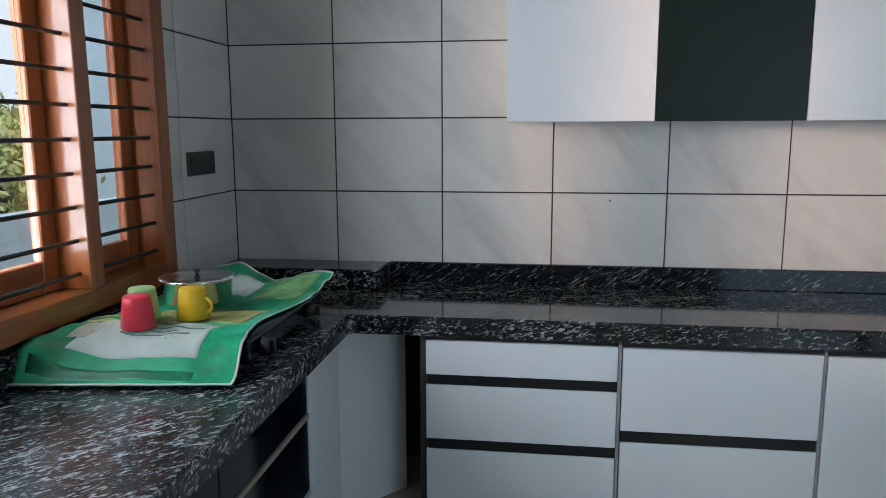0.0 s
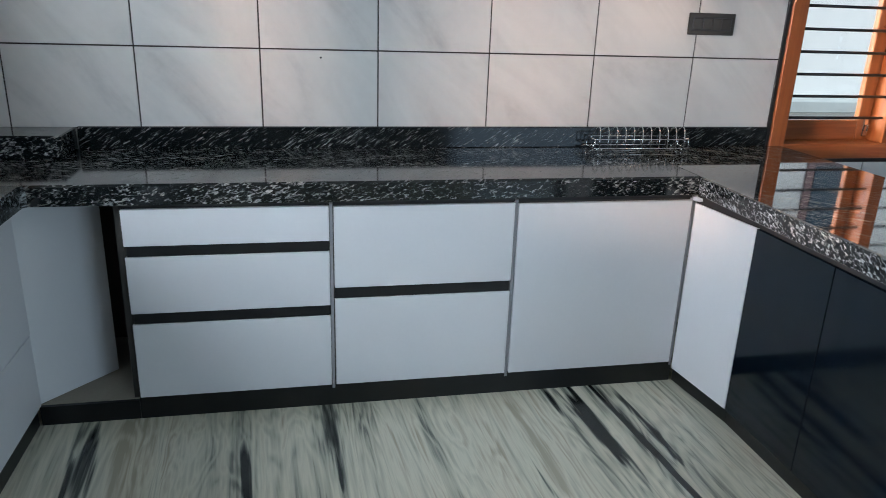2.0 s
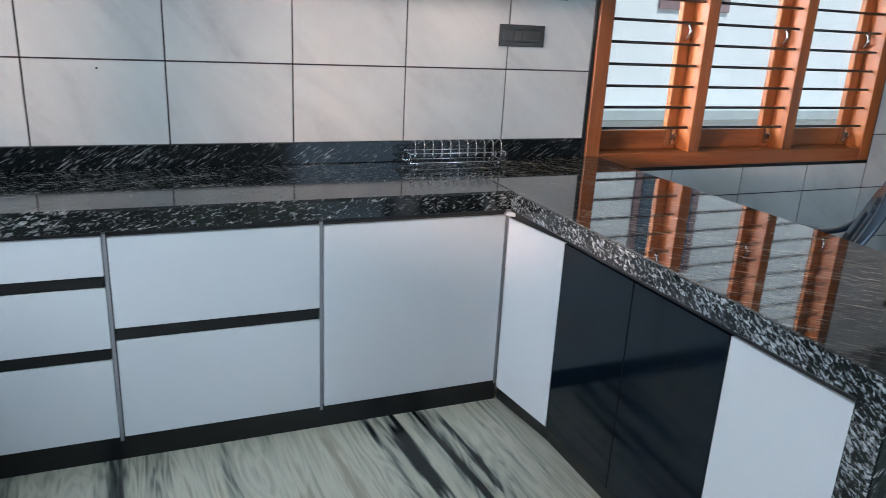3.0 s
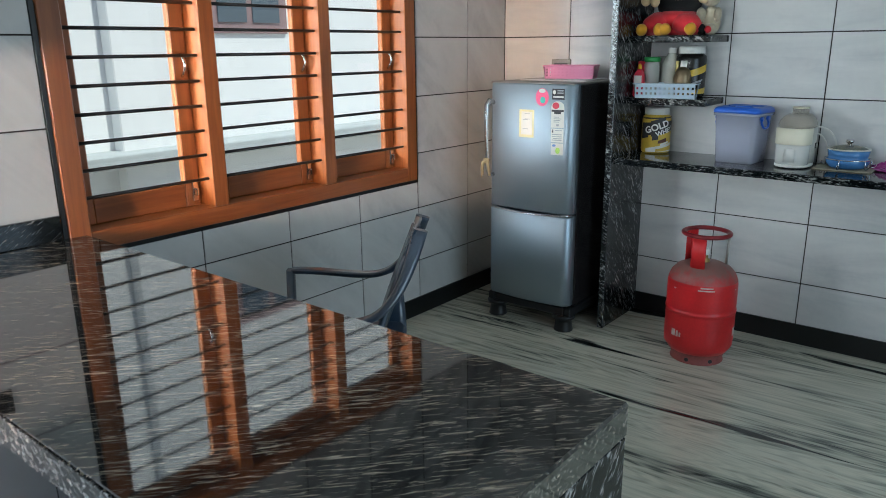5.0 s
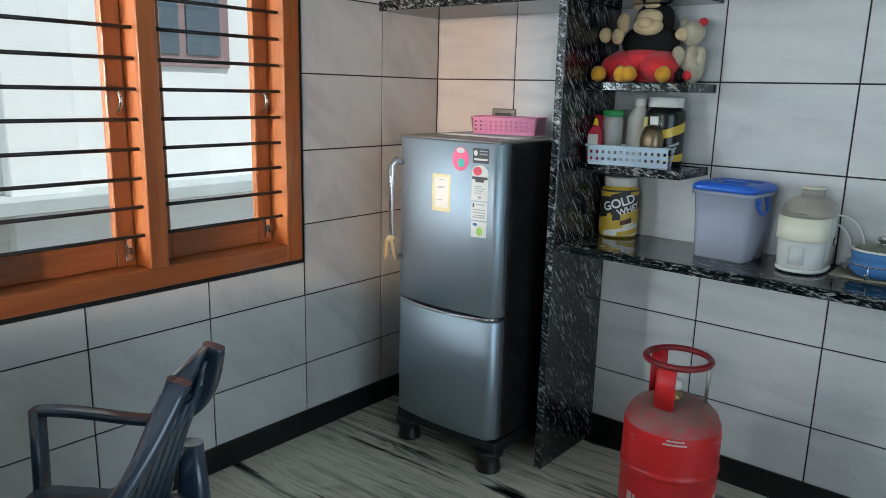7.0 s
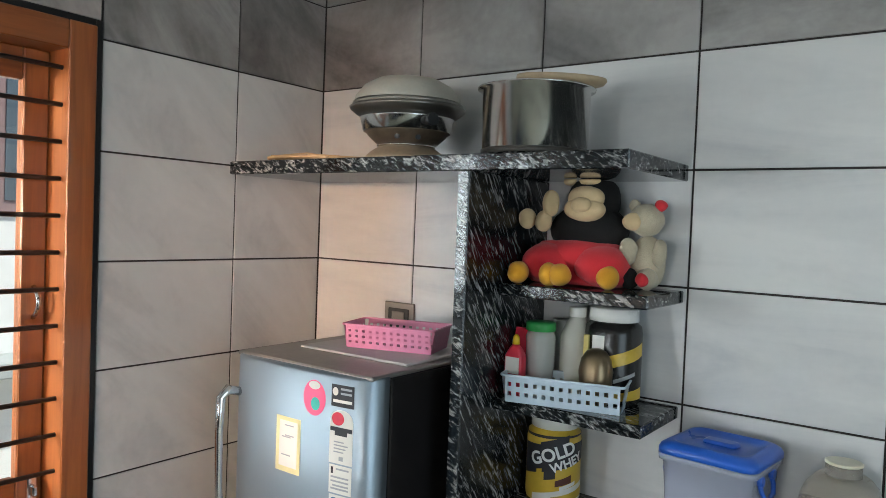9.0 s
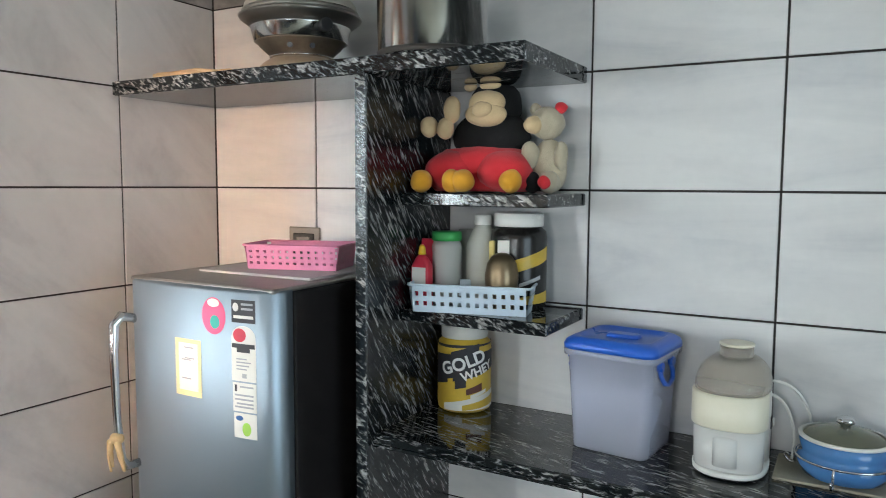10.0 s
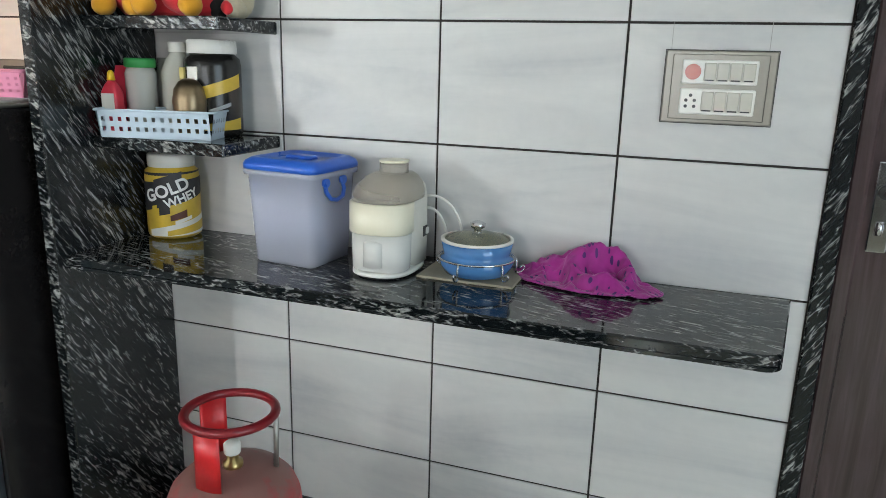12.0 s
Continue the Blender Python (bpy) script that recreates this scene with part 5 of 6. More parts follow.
part("bowl", lathe(bmesh.new(), [(0, 0.0065), (0.058, 0.0065), (0.078, 0.014), (0.089, 0.032), (0.091, 0.046), (0.087, 0.052), (0.080, 0.057), (0.083, 0.064), (0.087, 0.090), (0.082, 0.090), (0.076, 0.062), (0.05, 0.016), (0, 0.014)], 6.182, -1.952, CZ, 40), ENAMEL_BLUE, pot)
part("lid_rim", lathe(bmesh.new(), [(0.080, 0.0905), (0.088, 0.0905), (0.088, 0.096), (0.080, 0.096)], 6.182, -1.952, CZ, 40), PLASTIC_WHITE, pot, "pale rim")
part("glass_lid", lathe(bmesh.new(), [(0.0795, 0.092), (0.062, 0.102), (0.03, 0.110), (0, 0.112)], 6.182, -1.952, CZ, 40), LID_GLASS, pot, "glass lid")
part("lid_knob", lathe(bmesh.new(), [(0.010, 0.110), (0.009, 0.118), (0.018, 0.124), (0.019, 0.132), (0.010, 0.137), (0, 0.137)], 6.182, -1.952, CZ, 24), CHROME, pot, "chrome knob")


# crumpled cloth
def dotted_cloth():
    m = surf("magenta_cotton", (0.31, 0.013, 0.20), 0.85, var=0.2, scale=12, bump=0.3, bscale=700, sheen=0.3)
    n, l = m.node_tree.nodes, m.node_tree.links
    b = n["Principled BSDF"]
    src = b.inputs["Base Color"].links[0].from_socket
    tc, vo = n.new("ShaderNodeTexCoord"), n.new("ShaderNodeTexVoronoi")
    vo.inputs["Scale"].default_value = 30
    l.new(tc.outputs["UV"], vo.inputs["Vector"])
    lt, mx = n.new("ShaderNodeMath"), n.new("ShaderNodeMix")
    lt.operation, lt.inputs[1].default_value = "LESS_THAN", 0.26
    l.new(vo.outputs["Distance"], lt.inputs[0])
    mx.data_type = "RGBA"
    l.new(lt.outputs[0], mx.inputs["Factor"])
    l.new(src, mx.inputs["A"])
    mx.inputs["B"].default_value = (0.05, 0.006, 0.10, 1)
    l.new(mx.outputs["Result"], b.inputs["Base Color"])
    return m


cl = bmesh.new()
uvl = cl.loops.layers.uv.new("UVMap")
NU, NV = 110, 70
grid = []


def crease(v, sharp=0.02):
    return math.sqrt(sharp * sharp + noise.noise(v) ** 2)


for j in range(NV + 1):
    row = []
    for i in range(NU + 1):
        u, v = i / NU, j / NV
        p, q = 2 * u - 1, 2 * v - 1
        a, b = p * math.sqrt(1 - q * q / 2), q * math.sqrt(1 - p * p / 2)
        r = min(1.0, math.hypot(a, b))
        w = Vector((a * 1.5, b * 1.1, 0.3))
        wob = 1 + 0.22 * noise.noise(Vector((a * 2.6, b * 2.6, 5.0)))
        y = -2.210 - 0.176 * a * (0.95 + 0.05 * wob) + 0.010 * noise.noise(w * 3 + Vector((0, 7, 0)))
        x = 6.222 - 0.030 * a * abs(a) + 0.088 * b * wob * (1 - 0.25 * abs(a)) + 0.008 * noise.noise(w * 3 + Vector((9, 0, 0)))
        along = 0.62 + 0.38 * math.exp(-((a + 0.15) / 0.55) ** 2) if a < 0.1 else 0.92 * max(0.0, 1 - ((a - 0.1) / 0.92) ** 2)
        ridge = math.exp(-((b - 0.30 - 0.12 * math.sin(2.4 * a)) / 0.48) ** 2)
        d = math.hypot((a - 0.24) / 0.40, (b + 0.12) / 0.62)
        knot = 0.052 * math.exp(-((d - 0.85) / 0.32) ** 2) - 0.012 * math.exp(-(d / 0.4) ** 2)
        turn = math.atan2(b + 0.12, a - 0.24)
        folds = 0.016 * (1 - abs(math.sin(1.5 * turn + 4.5 * d + 2.0 * noise.noise(w)))) * math.exp(-(d / 1.6) ** 2)
        folds += 0.030 * (0.30 - crease(w * 1.9)) + 0.016 * (0.30 - crease(w * 4.1 + Vector((3, 1, 0))))
        edge = 1 - r ** 5
        z = CZ + 0.004 + max(0.0, edge * (0.044 * along * ridge + 0.62 * knot + 1.15 * folds)) + 0.006 * abs(noise.noise(Vector((a * 7, b * 7, 2.0)))) * r
        row.append(cl.verts.new((min(x, 6.298), y, z)))
    grid.append(row)
for j in range(NV):
    for i in range(NU):
        f = cl.faces.new((grid[j][i], grid[j][i + 1], grid[j + 1][i + 1], grid[j + 1][i]))
        f.smooth = True
        for lp, (a, b) in zip(f.loops, ((i, j), (i + 1, j), (i + 1, j + 1), (i, j + 1))):
            lp[uvl].uv = (a / NU * 0.70, b / NV * 0.42)
scarf = solo("crumpled_cloth", cl, dotted_cloth(), "crumpled magenta cotton cloth with dark dots on the counter", "cloth", at=(6.22, -2.2, CZ))
so = scarf.modifiers.new("thick", "SOLIDIFY")
so.thickness, so.offset = 0.0025, 1

# ---- lower open shelf: basket with jars and bottles ----
SZ = 1.2202
basket("plastic_basket", 6.108, -1.112, SZ, 0.058, 0.154, 0.070, 15, PALE_BLUE, "pale blue plastic basket with small holes, holding jars", (6, 13), 2)
big = thing("supplement_jar", 6.222, -1.187, SZ, "black supplement jar with a white lid and gold band", "jar")
part("body", jar_shell(0.074, 0.240, 6.222, -1.187, SZ), surf("black_jar", (0.012, 0.011, 0.010), 0.25), big)
part("cap", lathe(bmesh.new(), [(0.062, 0.214), (0.064, 0.216), (0.064, 0.246), (0.060, 0.249), (0, 0.249)], 6.222, -1.187, SZ, 40), PLASTIC_WHITE, big, "white screw lid")
cyl_patch("gold_band", slant(-0.095, 0.095, SZ + 0.075, SZ + 0.105, SZ + 0.130, SZ + 0.165), 0.074, GOLD, big, 6.222, -1.187, 205, 0.0008)
cyl_patch("gold_band", slant(-0.095, 0.095, SZ + 0.016, SZ + 0.022, SZ + 0.020, SZ + 0.050), 0.074, GOLD, big, 6.222, -1.187, 205, 0.0008)
cyl_patch("white_label", slant(-0.060, -0.025, SZ + 0.145, SZ + 0.180, SZ + 0.146, SZ + 0.181), 0.074, PAPER, big, 6.222, -1.187, 205, 0.0012)
cyl_patch("print", slant(0.0, 0.06, SZ + 0.062, SZ + 0.072, SZ + 0.082, SZ + 0.092), 0.074, GREY_INK, big, 6.222, -1.187, 205, 0.0012)
gj = thing("lidded_jar", 6.150, -1.012, SZ + 0.004, "clear plastic jar with a green lid in the basket", "jar")
part("body", lathe(bmesh.new(), [(0, 0.0), (0.036, 0), (0.040, 0.008), (0.040, 0.155), (0.034, 0.172), (0.032, 0.172), (0.037, 0.153), (0.037, 0.01), (0, 0.004)], 6.150, -1.012, SZ + 0.004, 28), JAR_CLEAR, gj)
part("lid", lathe(bmesh.new(), [(0.038, 0.170), (0.040, 0.172), (0.040, 0.190), (0.037, 0.194), (0, 0.194)], 6.150, -1.012, SZ + 0.004, 28), GREEN_PL, gj, "green lid")
bo = thing("milky_bottle", 6.200, -1.094, SZ, "milky plastic bottle with a white cap behind the basket", "bottle")
part("body", lathe(bmesh.new(), [(0, 0.0), (0.040, 0), (0.044, 0.006), (0.044, 0.165), (0.030, 0.198), (0.021, 0.212), (0.020, 0.222), (0, 0.222)], 6.200, -1.094, SZ, 28), MILKY, bo)
part("cap", lathe(bmesh.new(), [(0.022, 0.216), (0.023, 0.218), (0.023, 0.240), (0.021, 0.242), (0, 0.242)], 6.200, -1.094, SZ, 24), PLASTIC_WHITE, bo, "white cap")
gb = thing("glass_jar", 6.235, -1.036, SZ, "empty clear glass jar behind the basket", "jar")
part("body", lathe(bmesh.new(), [(0, 0.0), (0.034, 0), (0.037, 0.008), (0.037, 0.15), (0.030, 0.18), (0.030, 0.20), (0.028, 0.20), (0.028, 0.18), (0.034, 0.15), (0.034, 0.01), (0, 0.005)], 6.235, -1.036, SZ, 28), JAR_CLEAR, gb)
kb = thing("sauce_bottle", 6.080, -0.978, SZ + 0.004, "small red sauce bottle with a yellow cap", "bottle")
part("body", loft(bmesh.new(), [[(x, y, SZ + z) for x, y in rounded_rect(6.080, -0.978, hx, hy, 0.008)] for z, hx, hy in ((0.004, 0.014, 0.024), (0.01, 0.016, 0.027), (0.110, 0.016, 0.026), (0.130, 0.012, 0.016), (0.140, 0.008, 0.009))]), RED_PL, kb)
part("cap", lathe(bmesh.new(), [(0.009, 0.1405), (0.0105, 0.141), (0.008, 0.160), (0.004, 0.166), (0, 0.166)], 6.080, -0.978, SZ, 16), YELLOW, kb, "yellow cap")
part("label", boxes(6.0625, -0.998, SZ + 0.065, 6.0639, -0.958, SZ + 0.108, bevel=0), PAPER, kb)
solo("red_packet", loft(bmesh.new(), [[(x, y, SZ + z) for x, y in rounded_rect(6.135, -0.975, hx, 0.030, 0.005)] for z, hx in ((0.004, 0.012), (0.02, 0.016), (0.14, 0.014), (0.178, 0.004))]), RED_PL, "red foil packet standing in the basket", "packet", at=(6.135, -0.975, SZ + 0.004))
solo("yellow_box", boxes(6.150, -1.150, SZ, 6.190, -1.136, SZ + 0.178, bevel=0.001), surf("yellow_card", (0.60, 0.50, 0.16), 0.6), "narrow yellow carton beside the bottles", "carton", at=(6.17, -1.207, SZ))
solo("metal_pot", lathe(bmesh.new(), [(0, 0.0), (0.026, 0.0), (0.034, 0.012), (0.040, 0.055), (0.043, 0.090), (0.037, 0.122), (0.025, 0.140), (0.012, 0.147), (0, 0.148)], 6.122, -1.186, SZ + 0.004, 32), surf("old_brass", (0.24, 0.18, 0.11), 0.35, 0.9, var=0.25), "small tarnished brass pot standing in the basket", "pot", at=(6.122, -1.186, SZ + 0.004))

# ---- upper open shelf: soft toys ----
TZ = 1.5202
toy = bmesh.new()
TX = 6.185
loft(toy, [[(x, y, TZ + z) for x, y in rounded_rect(TX + 0.025, -1.088, hx, hy, 0.045)] for z, hx, hy in ((0.004, 0.062, 0.130), (0.020, 0.072, 0.142), (0.060, 0.070, 0.138), (0.095, 0.064, 0.122), (0.112, 0.054, 0.108), (0.116, 0.040, 0.085))], mi=1)
ball(toy, TX - 0.020, -1.020, TZ + 0.056, 0.070, 0.074, 0.054, 1)
ball(toy, TX - 0.010, -1.165, TZ + 0.056, 0.070, 0.072, 0.054, 1)
ball(toy, TX + 0.012, -1.097, TZ + 0.078, 0.072, 0.108, 0.050, 1)
ball(toy, TX + 0.035, -1.105, TZ + 0.145, 0.068, 0.110, 0.072, 0)
ball(toy, TX + 0.045, -1.112, TZ + 0.225, 0.068, 0.072, 0.070, 0)
ball(toy, TX - 0.020, -1.118, TZ + 0.228, 0.024, 0.052, 0.034, 3)
ball(toy, TX - 0.024, -1.118, TZ + 0.200, 0.028, 0.058, 0.032, 3)
ball(toy, TX - 0.046, -1.118, TZ + 0.210, 0.016, 0.028, 0.020, 3)
for y, z in ((-0.962, 0.172), (-1.012, 0.166)):
    ball(toy, TX - 0.045, y, TZ + z, 0.022, 0.024, 0.028, 3)
ball(toy, TX - 0.040, -1.028, TZ + 0.212, 0.020, 0.024, 0.036, 3)
for y, r in ((-1.062, 0.018), (-1.120, 0.030)):
    ball(toy, TX - 0.002, y, TZ + 0.276, 0.014, r, 0.012, 3)
for x, y in ((6.082, -0.974), (6.090, -1.062), (6.088, -1.092), (6.120, -1.208)):
    ball(toy, x, y, TZ + 0.030, 0.032, 0.028, 0.029, 2)
for v in toy.verts:
    v.co += 0.003 * noise.noise_vector(v.co * 30)
    v.co.z = min(max(v.co.z, TZ), 1.799)
    v.co.x = min(v.co.x, 6.300)
solo("plush_toy", toy, [PLUSH_BLACK, PLUSH_RED, PLUSH_YELLOW, PLUSH_TAN], "black and red plush toy with yellow feet on a granite shelf", "soft toy", "soft toys", at=(TX, -1.1, TZ))
bear = bmesh.new()
ball(bear, 6.240, -1.262, TZ + 0.070, 0.044, 0.046, 0.070, 0)
ball(bear, 6.236, -1.256, TZ + 0.178, 0.042, 0.046, 0.042, 0)
ball(bear, 6.200, -1.232, TZ + 0.172, 0.022, 0.026, 0.022, 1)
for y, m in ((-1.222, 0), (-1.290, 2)):
    ball(bear, 6.236, y, TZ + 0.214, 0.012, 0.016, 0.016, m)
ball(bear, 6.198, -1.225, TZ + 0.095, 0.022, 0.024, 0.036, 0)
ball(bear, 6.215, -1.302, TZ + 0.095, 0.020, 0.018, 0.036, 0)
ball(bear, 6.208, -1.275, TZ + 0.030, 0.036, 0.026, 0.029, 0)
ball(bear, 6.178, -1.272, TZ + 0.028, 0.012, 0.017, 0.018, 2)
ball(bear, 6.200, -1.232, TZ + 0.028, 0.030, 0.022, 0.027, 3)
for v in bear.verts:
    v.co += 0.004 * noise.noise_vector(v.co * 40)
    v.co.z = max(v.co.z, TZ)
    v.co.x = min(v.co.x, 6.300)
solo("plush_toy", bear, [PLUSH_CREAM, PLUSH_TAN, PLUSH_RED, PLUSH_BLACK], "small cream plush bear with red soles beside a larger toy", "soft toy", "soft toys", at=(6.23, -1.26, TZ))

# ---- top shelf ----
HZ = 1.8432
ck = thing("round_cooker", 6.070, -0.590, HZ, "round steel tabletop cooker with a domed beige lid", "cooker")
KX, KY = 6.070, -0.590
part("foot", lathe(bmesh.new(), [(0, 0), (0.116, 0.0), (0.120, 0.004), (0.118, 0.012), (0.104, 0.026), (0.088, 0.037), (0.080, 0.041), (0, 0.041)], KX, KY, HZ, 44), surf("tarnished_base", (0.34, 0.26, 0.18), 0.45, 0.3, var=0.3), ck, "tarnished brownish base")
part("neck_ring", lathe(bmesh.new(), [(0.076, 0.0412), (0.086, 0.042), (0.087, 0.046), (0.078, 0.048)], KX, KY, HZ, 44), STEEL, ck, "bright ring")
part("bowl", lathe(bmesh.new(), [(0.074, 0.0482), (0.090, 0.052), (0.112, 0.072), (0.120, 0.082), (0.126, 0.084), (0, 0.084)], KX, KY, HZ, 44), surf("stained_bowl", (0.16, 0.125, 0.09), 0.4, 0.5, var=0.4, scale=14), ck, "stained brown bowl")
for a in (205, 236):
    part("vent_hole", tube(bmesh.new(), [(KX + 0.100 * math.cos(radians(a)), KY + 0.100 * math.sin(radians(a)), HZ + 0.064), (KX + 0.112 * math.cos(radians(a)), KY + 0.112 * math.sin(radians(a)), HZ + 0.062)], 0.007, 10), PLASTIC_BLACK, ck)
part("steel_band", lathe(bmesh.new(), [(0.124, 0.0842), (0.128, 0.086), (0.136, 0.120), (0.138, 0.124), (0.130, 0.126)], KX, KY, HZ, 44), STEEL, ck, "polished steel band")
part("flange", lathe(bmesh.new(), [(0.128, 0.1262), (0.146, 0.131), (0.166, 0.146), (0.169, 0.152), (0.164, 0.155), (0.148, 0.151), (0.136, 0.146)], KX, KY, HZ, 44), surf("dark_rim_steel", (0.20, 0.19, 0.17), 0.32, 0.85, var=0.2), ck, "dark steel flange")
part("lid_rim", lathe(bmesh.new(), [(0.152, 0.1552), (0.160, 0.157), (0.160, 0.165), (0.150, 0.168)], KX, KY, HZ, 44), surf("dull_lid_rim", (0.26, 0.25, 0.22), 0.4, 0.6, var=0.2), ck)
part("lid", lathe(bmesh.new(), [(0.156, 0.1682), (0.150, 0.186), (0.128, 0.214), (0.092, 0.234), (0.05, 0.243), (0, 0.246)], KX, KY, HZ, 44), surf("dusty_lid", (0.44, 0.42, 0.36), 0.55, 0.1, var=0.15), ck, "domed beige lid")
part("side_knob", tube(bmesh.new(), [(6.000, -0.705, HZ + 0.106), (5.982, -0.742, HZ + 0.104), (5.976, -0.756, HZ + 0.104)], [0.010, 0.017, 0.017], 14), PLASTIC_BLACK, ck, "black side knob")
pn = thing("stock_pot", 6.030, -1.035, HZ, "shiny steel stock pot on the granite shelf", "pot")
part("body", lathe(bmesh.new(), [(0, 0), (0.126, 0.0), (0.132, 0.006), (0.134, 0.160), (0.146, 0.163), (0.147, 0.167), (0.132, 0.167), (0.129, 0.01), (0, 0.006)], 6.030, -1.035, HZ, 48), STEEL, pn)
part("dark_base", lathe(bmesh.new(), [(0.1325, 0.001), (0.1335, 0.002), (0.1345, 0.014), (0.1325, 0.015)], 6.030, -1.035, HZ, 48), surf("dark_base_steel", (0.05, 0.045, 0.04), 0.5, 0.6), pn, "dark band round the base")
disc = lathe(bmesh.new(), [(0, 0), (0.06, 0.0), (0.105, 0.014), (0.112, 0.024), (0.110, 0.030), (0.06, 0.034), (0, 0.035)], 0, 0, 0, 36)
disc.transform(pose(6.060, -1.085, HZ + 0.170, 5, -4, 0))
solo("rolling_board", disc, surf("pale_wood", (0.42, 0.32, 0.20), 0.6, var=0.2, stretch=(1, 6, 1)), "round pale wooden rolling board lying on the stock pot", "board", at=(6.062, -1.080, HZ + 0.168))
st = bmesh.new()
rnd = random.Random(8)
for k in range(7):
    y0, y1 = -0.14 - 0.05 * rnd.random(), -0.36 - 0.12 * rnd.random()
    tube(st, [(5.935 + 0.07 * rnd.random(), y0, HZ + 0.006 + 0.012 * rnd.random()), (5.96 + 0.05 * rnd.random(), (y0 + y1) / 2, HZ + 0.012 + 0.012 * rnd.random()), (5.935 + 0.09 * rnd.random(), y1, HZ + 0.006)], 0.0058, 6)
solo("wooden_spoons", st, surf("worn_wood", (0.48, 0.34, 0.19), 0.7, var=0.3), "loose bundle of thin wooden spoons on the top shelf", "utensils", at=(5.96, -0.28, HZ))


# ---- switch plates ----
def plate_xz(name, x0, x1, z0, z1, label, modules):
    ob = thing(name, (x0 + x1) / 2, 0, (z0 + z1) / 2, label, "switch", "wall switches")
    part("plate", boxes(x0, -0.010, z0, x1, -0.0003, z1, bevel=0.003, seg=2), SOCKET_DARK, ob)
    part("insert", boxes(x0 + 0.016, -0.0125, z0 + 0.018, x1 - 0.016, -0.0101, z1 - 0.018, bevel=0.001), PLASTIC_BLACK, ob)
    for k in range(modules):
        w = (x1 - x0 - 0.04) / modules
        part("rocker", boxes(x0 + 0.021 + w * k, -0.0145, z0 + 0.022, x0 + 0.018 + w * (k + 1), -0.0126, z1 - 0.022, bevel=0.001), SOCKET_DARK, ob)


plate_xz("switch_plate", 3.117, 3.330, 1.320, 1.409, "dark switch plate with four rockers on the tiled wall", 4)


def plate_yz(name, x, out, y0, y1, z0, z1, label, back, mods):
    """out: the way the face looks along x."""
    ob = thing(name, x, (y0 + y1) / 2, (z0 + z1) / 2, label, "switch", "wall switches")

    def bx(d0, d1, a, b, c, d, bevel=0.002):
        return boxes(*sorted((x + out * d0, x + out * d1))[:1], a, c, max(x + out * d0, x + out * d1), b, d, bevel=bevel)
    part("plate", bx(0.0003, 0.009, y0, y1, z0, z1, 0.003), back, ob)
    return ob, bx


ob, bx = plate_yz("switch_plate", 0.0, 1, -0.42, -0.197, 1.310, 1.400, "plain dark switch plate on the tiled wall", SOCKET_DARK, 0)
part("insert", bx(0.0091, 0.0115, -0.402, -0.215, 1.328, 1.382), PLASTIC_BLACK, ob)
ob, bx = plate_yz("socket_plate", XE, -1, -0.462, -0.335, 1.295, 1.402, "bronze socket plate behind the refrigerator", SOCKET_BACK, 0)
part("insert", bx(0.0091, 0.012, -0.442, -0.355, 1.315, 1.382), SOCKET_DARK, ob)
part("socket_face", bx(0.0121, 0.016, -0.425, -0.372, 1.328, 1.372), SOCKET_BACK, ob)
ob, bx = plate_yz("switchboard", XE, -1, -2.572, -2.340, 1.312, 1.470, "grey switchboard with two rows of pale switches and a socket", surf("pale_bronze_plate", (0.27, 0.25, 0.21), 0.3, 0.1, var=0.1), 0)
part("inner_plate", bx(0.0086, 0.0089, -2.556, -2.356, 1.320, 1.462), surf("grey_plate", (0.14, 0.13, 0.11), 0.3, 0.1, var=0.15), ob, "darker grey middle")
for y0, y1, z0, z1 in ((-2.5735, -2.572, 1.3105, 1.4715), (-2.340, -2.3385, 1.3105, 1.4715), (-2.572, -2.340, 1.3105, 1.312), (-2.572, -2.340, 1.470, 1.4715)):
    part("rim", bx(0.0, 0.0075, y0, y1, z0, z1, 0), PLASTIC_BLACK, ob, "thin dark rim")
for z0, z1 in ((1.398, 1.450), (1.332, 1.388)):
    part("row_frame", bx(0.0091, 0.0125, -2.535, -2.378, z0, z1), PLASTIC_WHITE, ob)
    row = surf("switch_grey", (0.50, 0.48, 0.42), 0.35, var=0.05)
    for k in range(4):
        y1 = -2.424 - 0.0268 * k
        part("switch", bx(0.0126, 0.0150, y1 - 0.0252, y1, z0 + 0.007, z1 - 0.006, 0.0015), row, ob)
        part("switch_slot", bx(0.0151, 0.0156, y1 - 0.022, y1 - 0.003, z0 + 0.007, z0 + 0.010, 0), PLASTIC_BLACK, ob)
for y in (-2.552, -2.350):
    part("cut_joint", bx(0.0002, 0.0012, y - 0.0007, y + 0.0007, 1.4717, 1.532, 0), surf("grey_filler", (0.36, 0.36, 0.34), 0.8), ob, "grey joint of a cut tile")
sock_y = -2.401
part("indicator", tube(bmesh.new(), [(XE - 0.0126, sock_y, 1.424), (XE - 0.017, sock_y, 1.424)], 0.017, 20), surf("red_neon", (0.42, 0.08, 0.05), 0.3), ob, "round red indicator")
for dy, dz in ((0, 0.012), (0.009, 0.001), (-0.009, 0.001), (0.009, -0.012), (-0.009, -0.012)):
    part("socket_hole", tube(bmesh.new(), [(XE - 0.0126, sock_y + dy, 1.361 + dz), (XE - 0.0132, sock_y + dy, 1.361 + dz)], 0.0038, 10), PLASTIC_BLACK, ob)

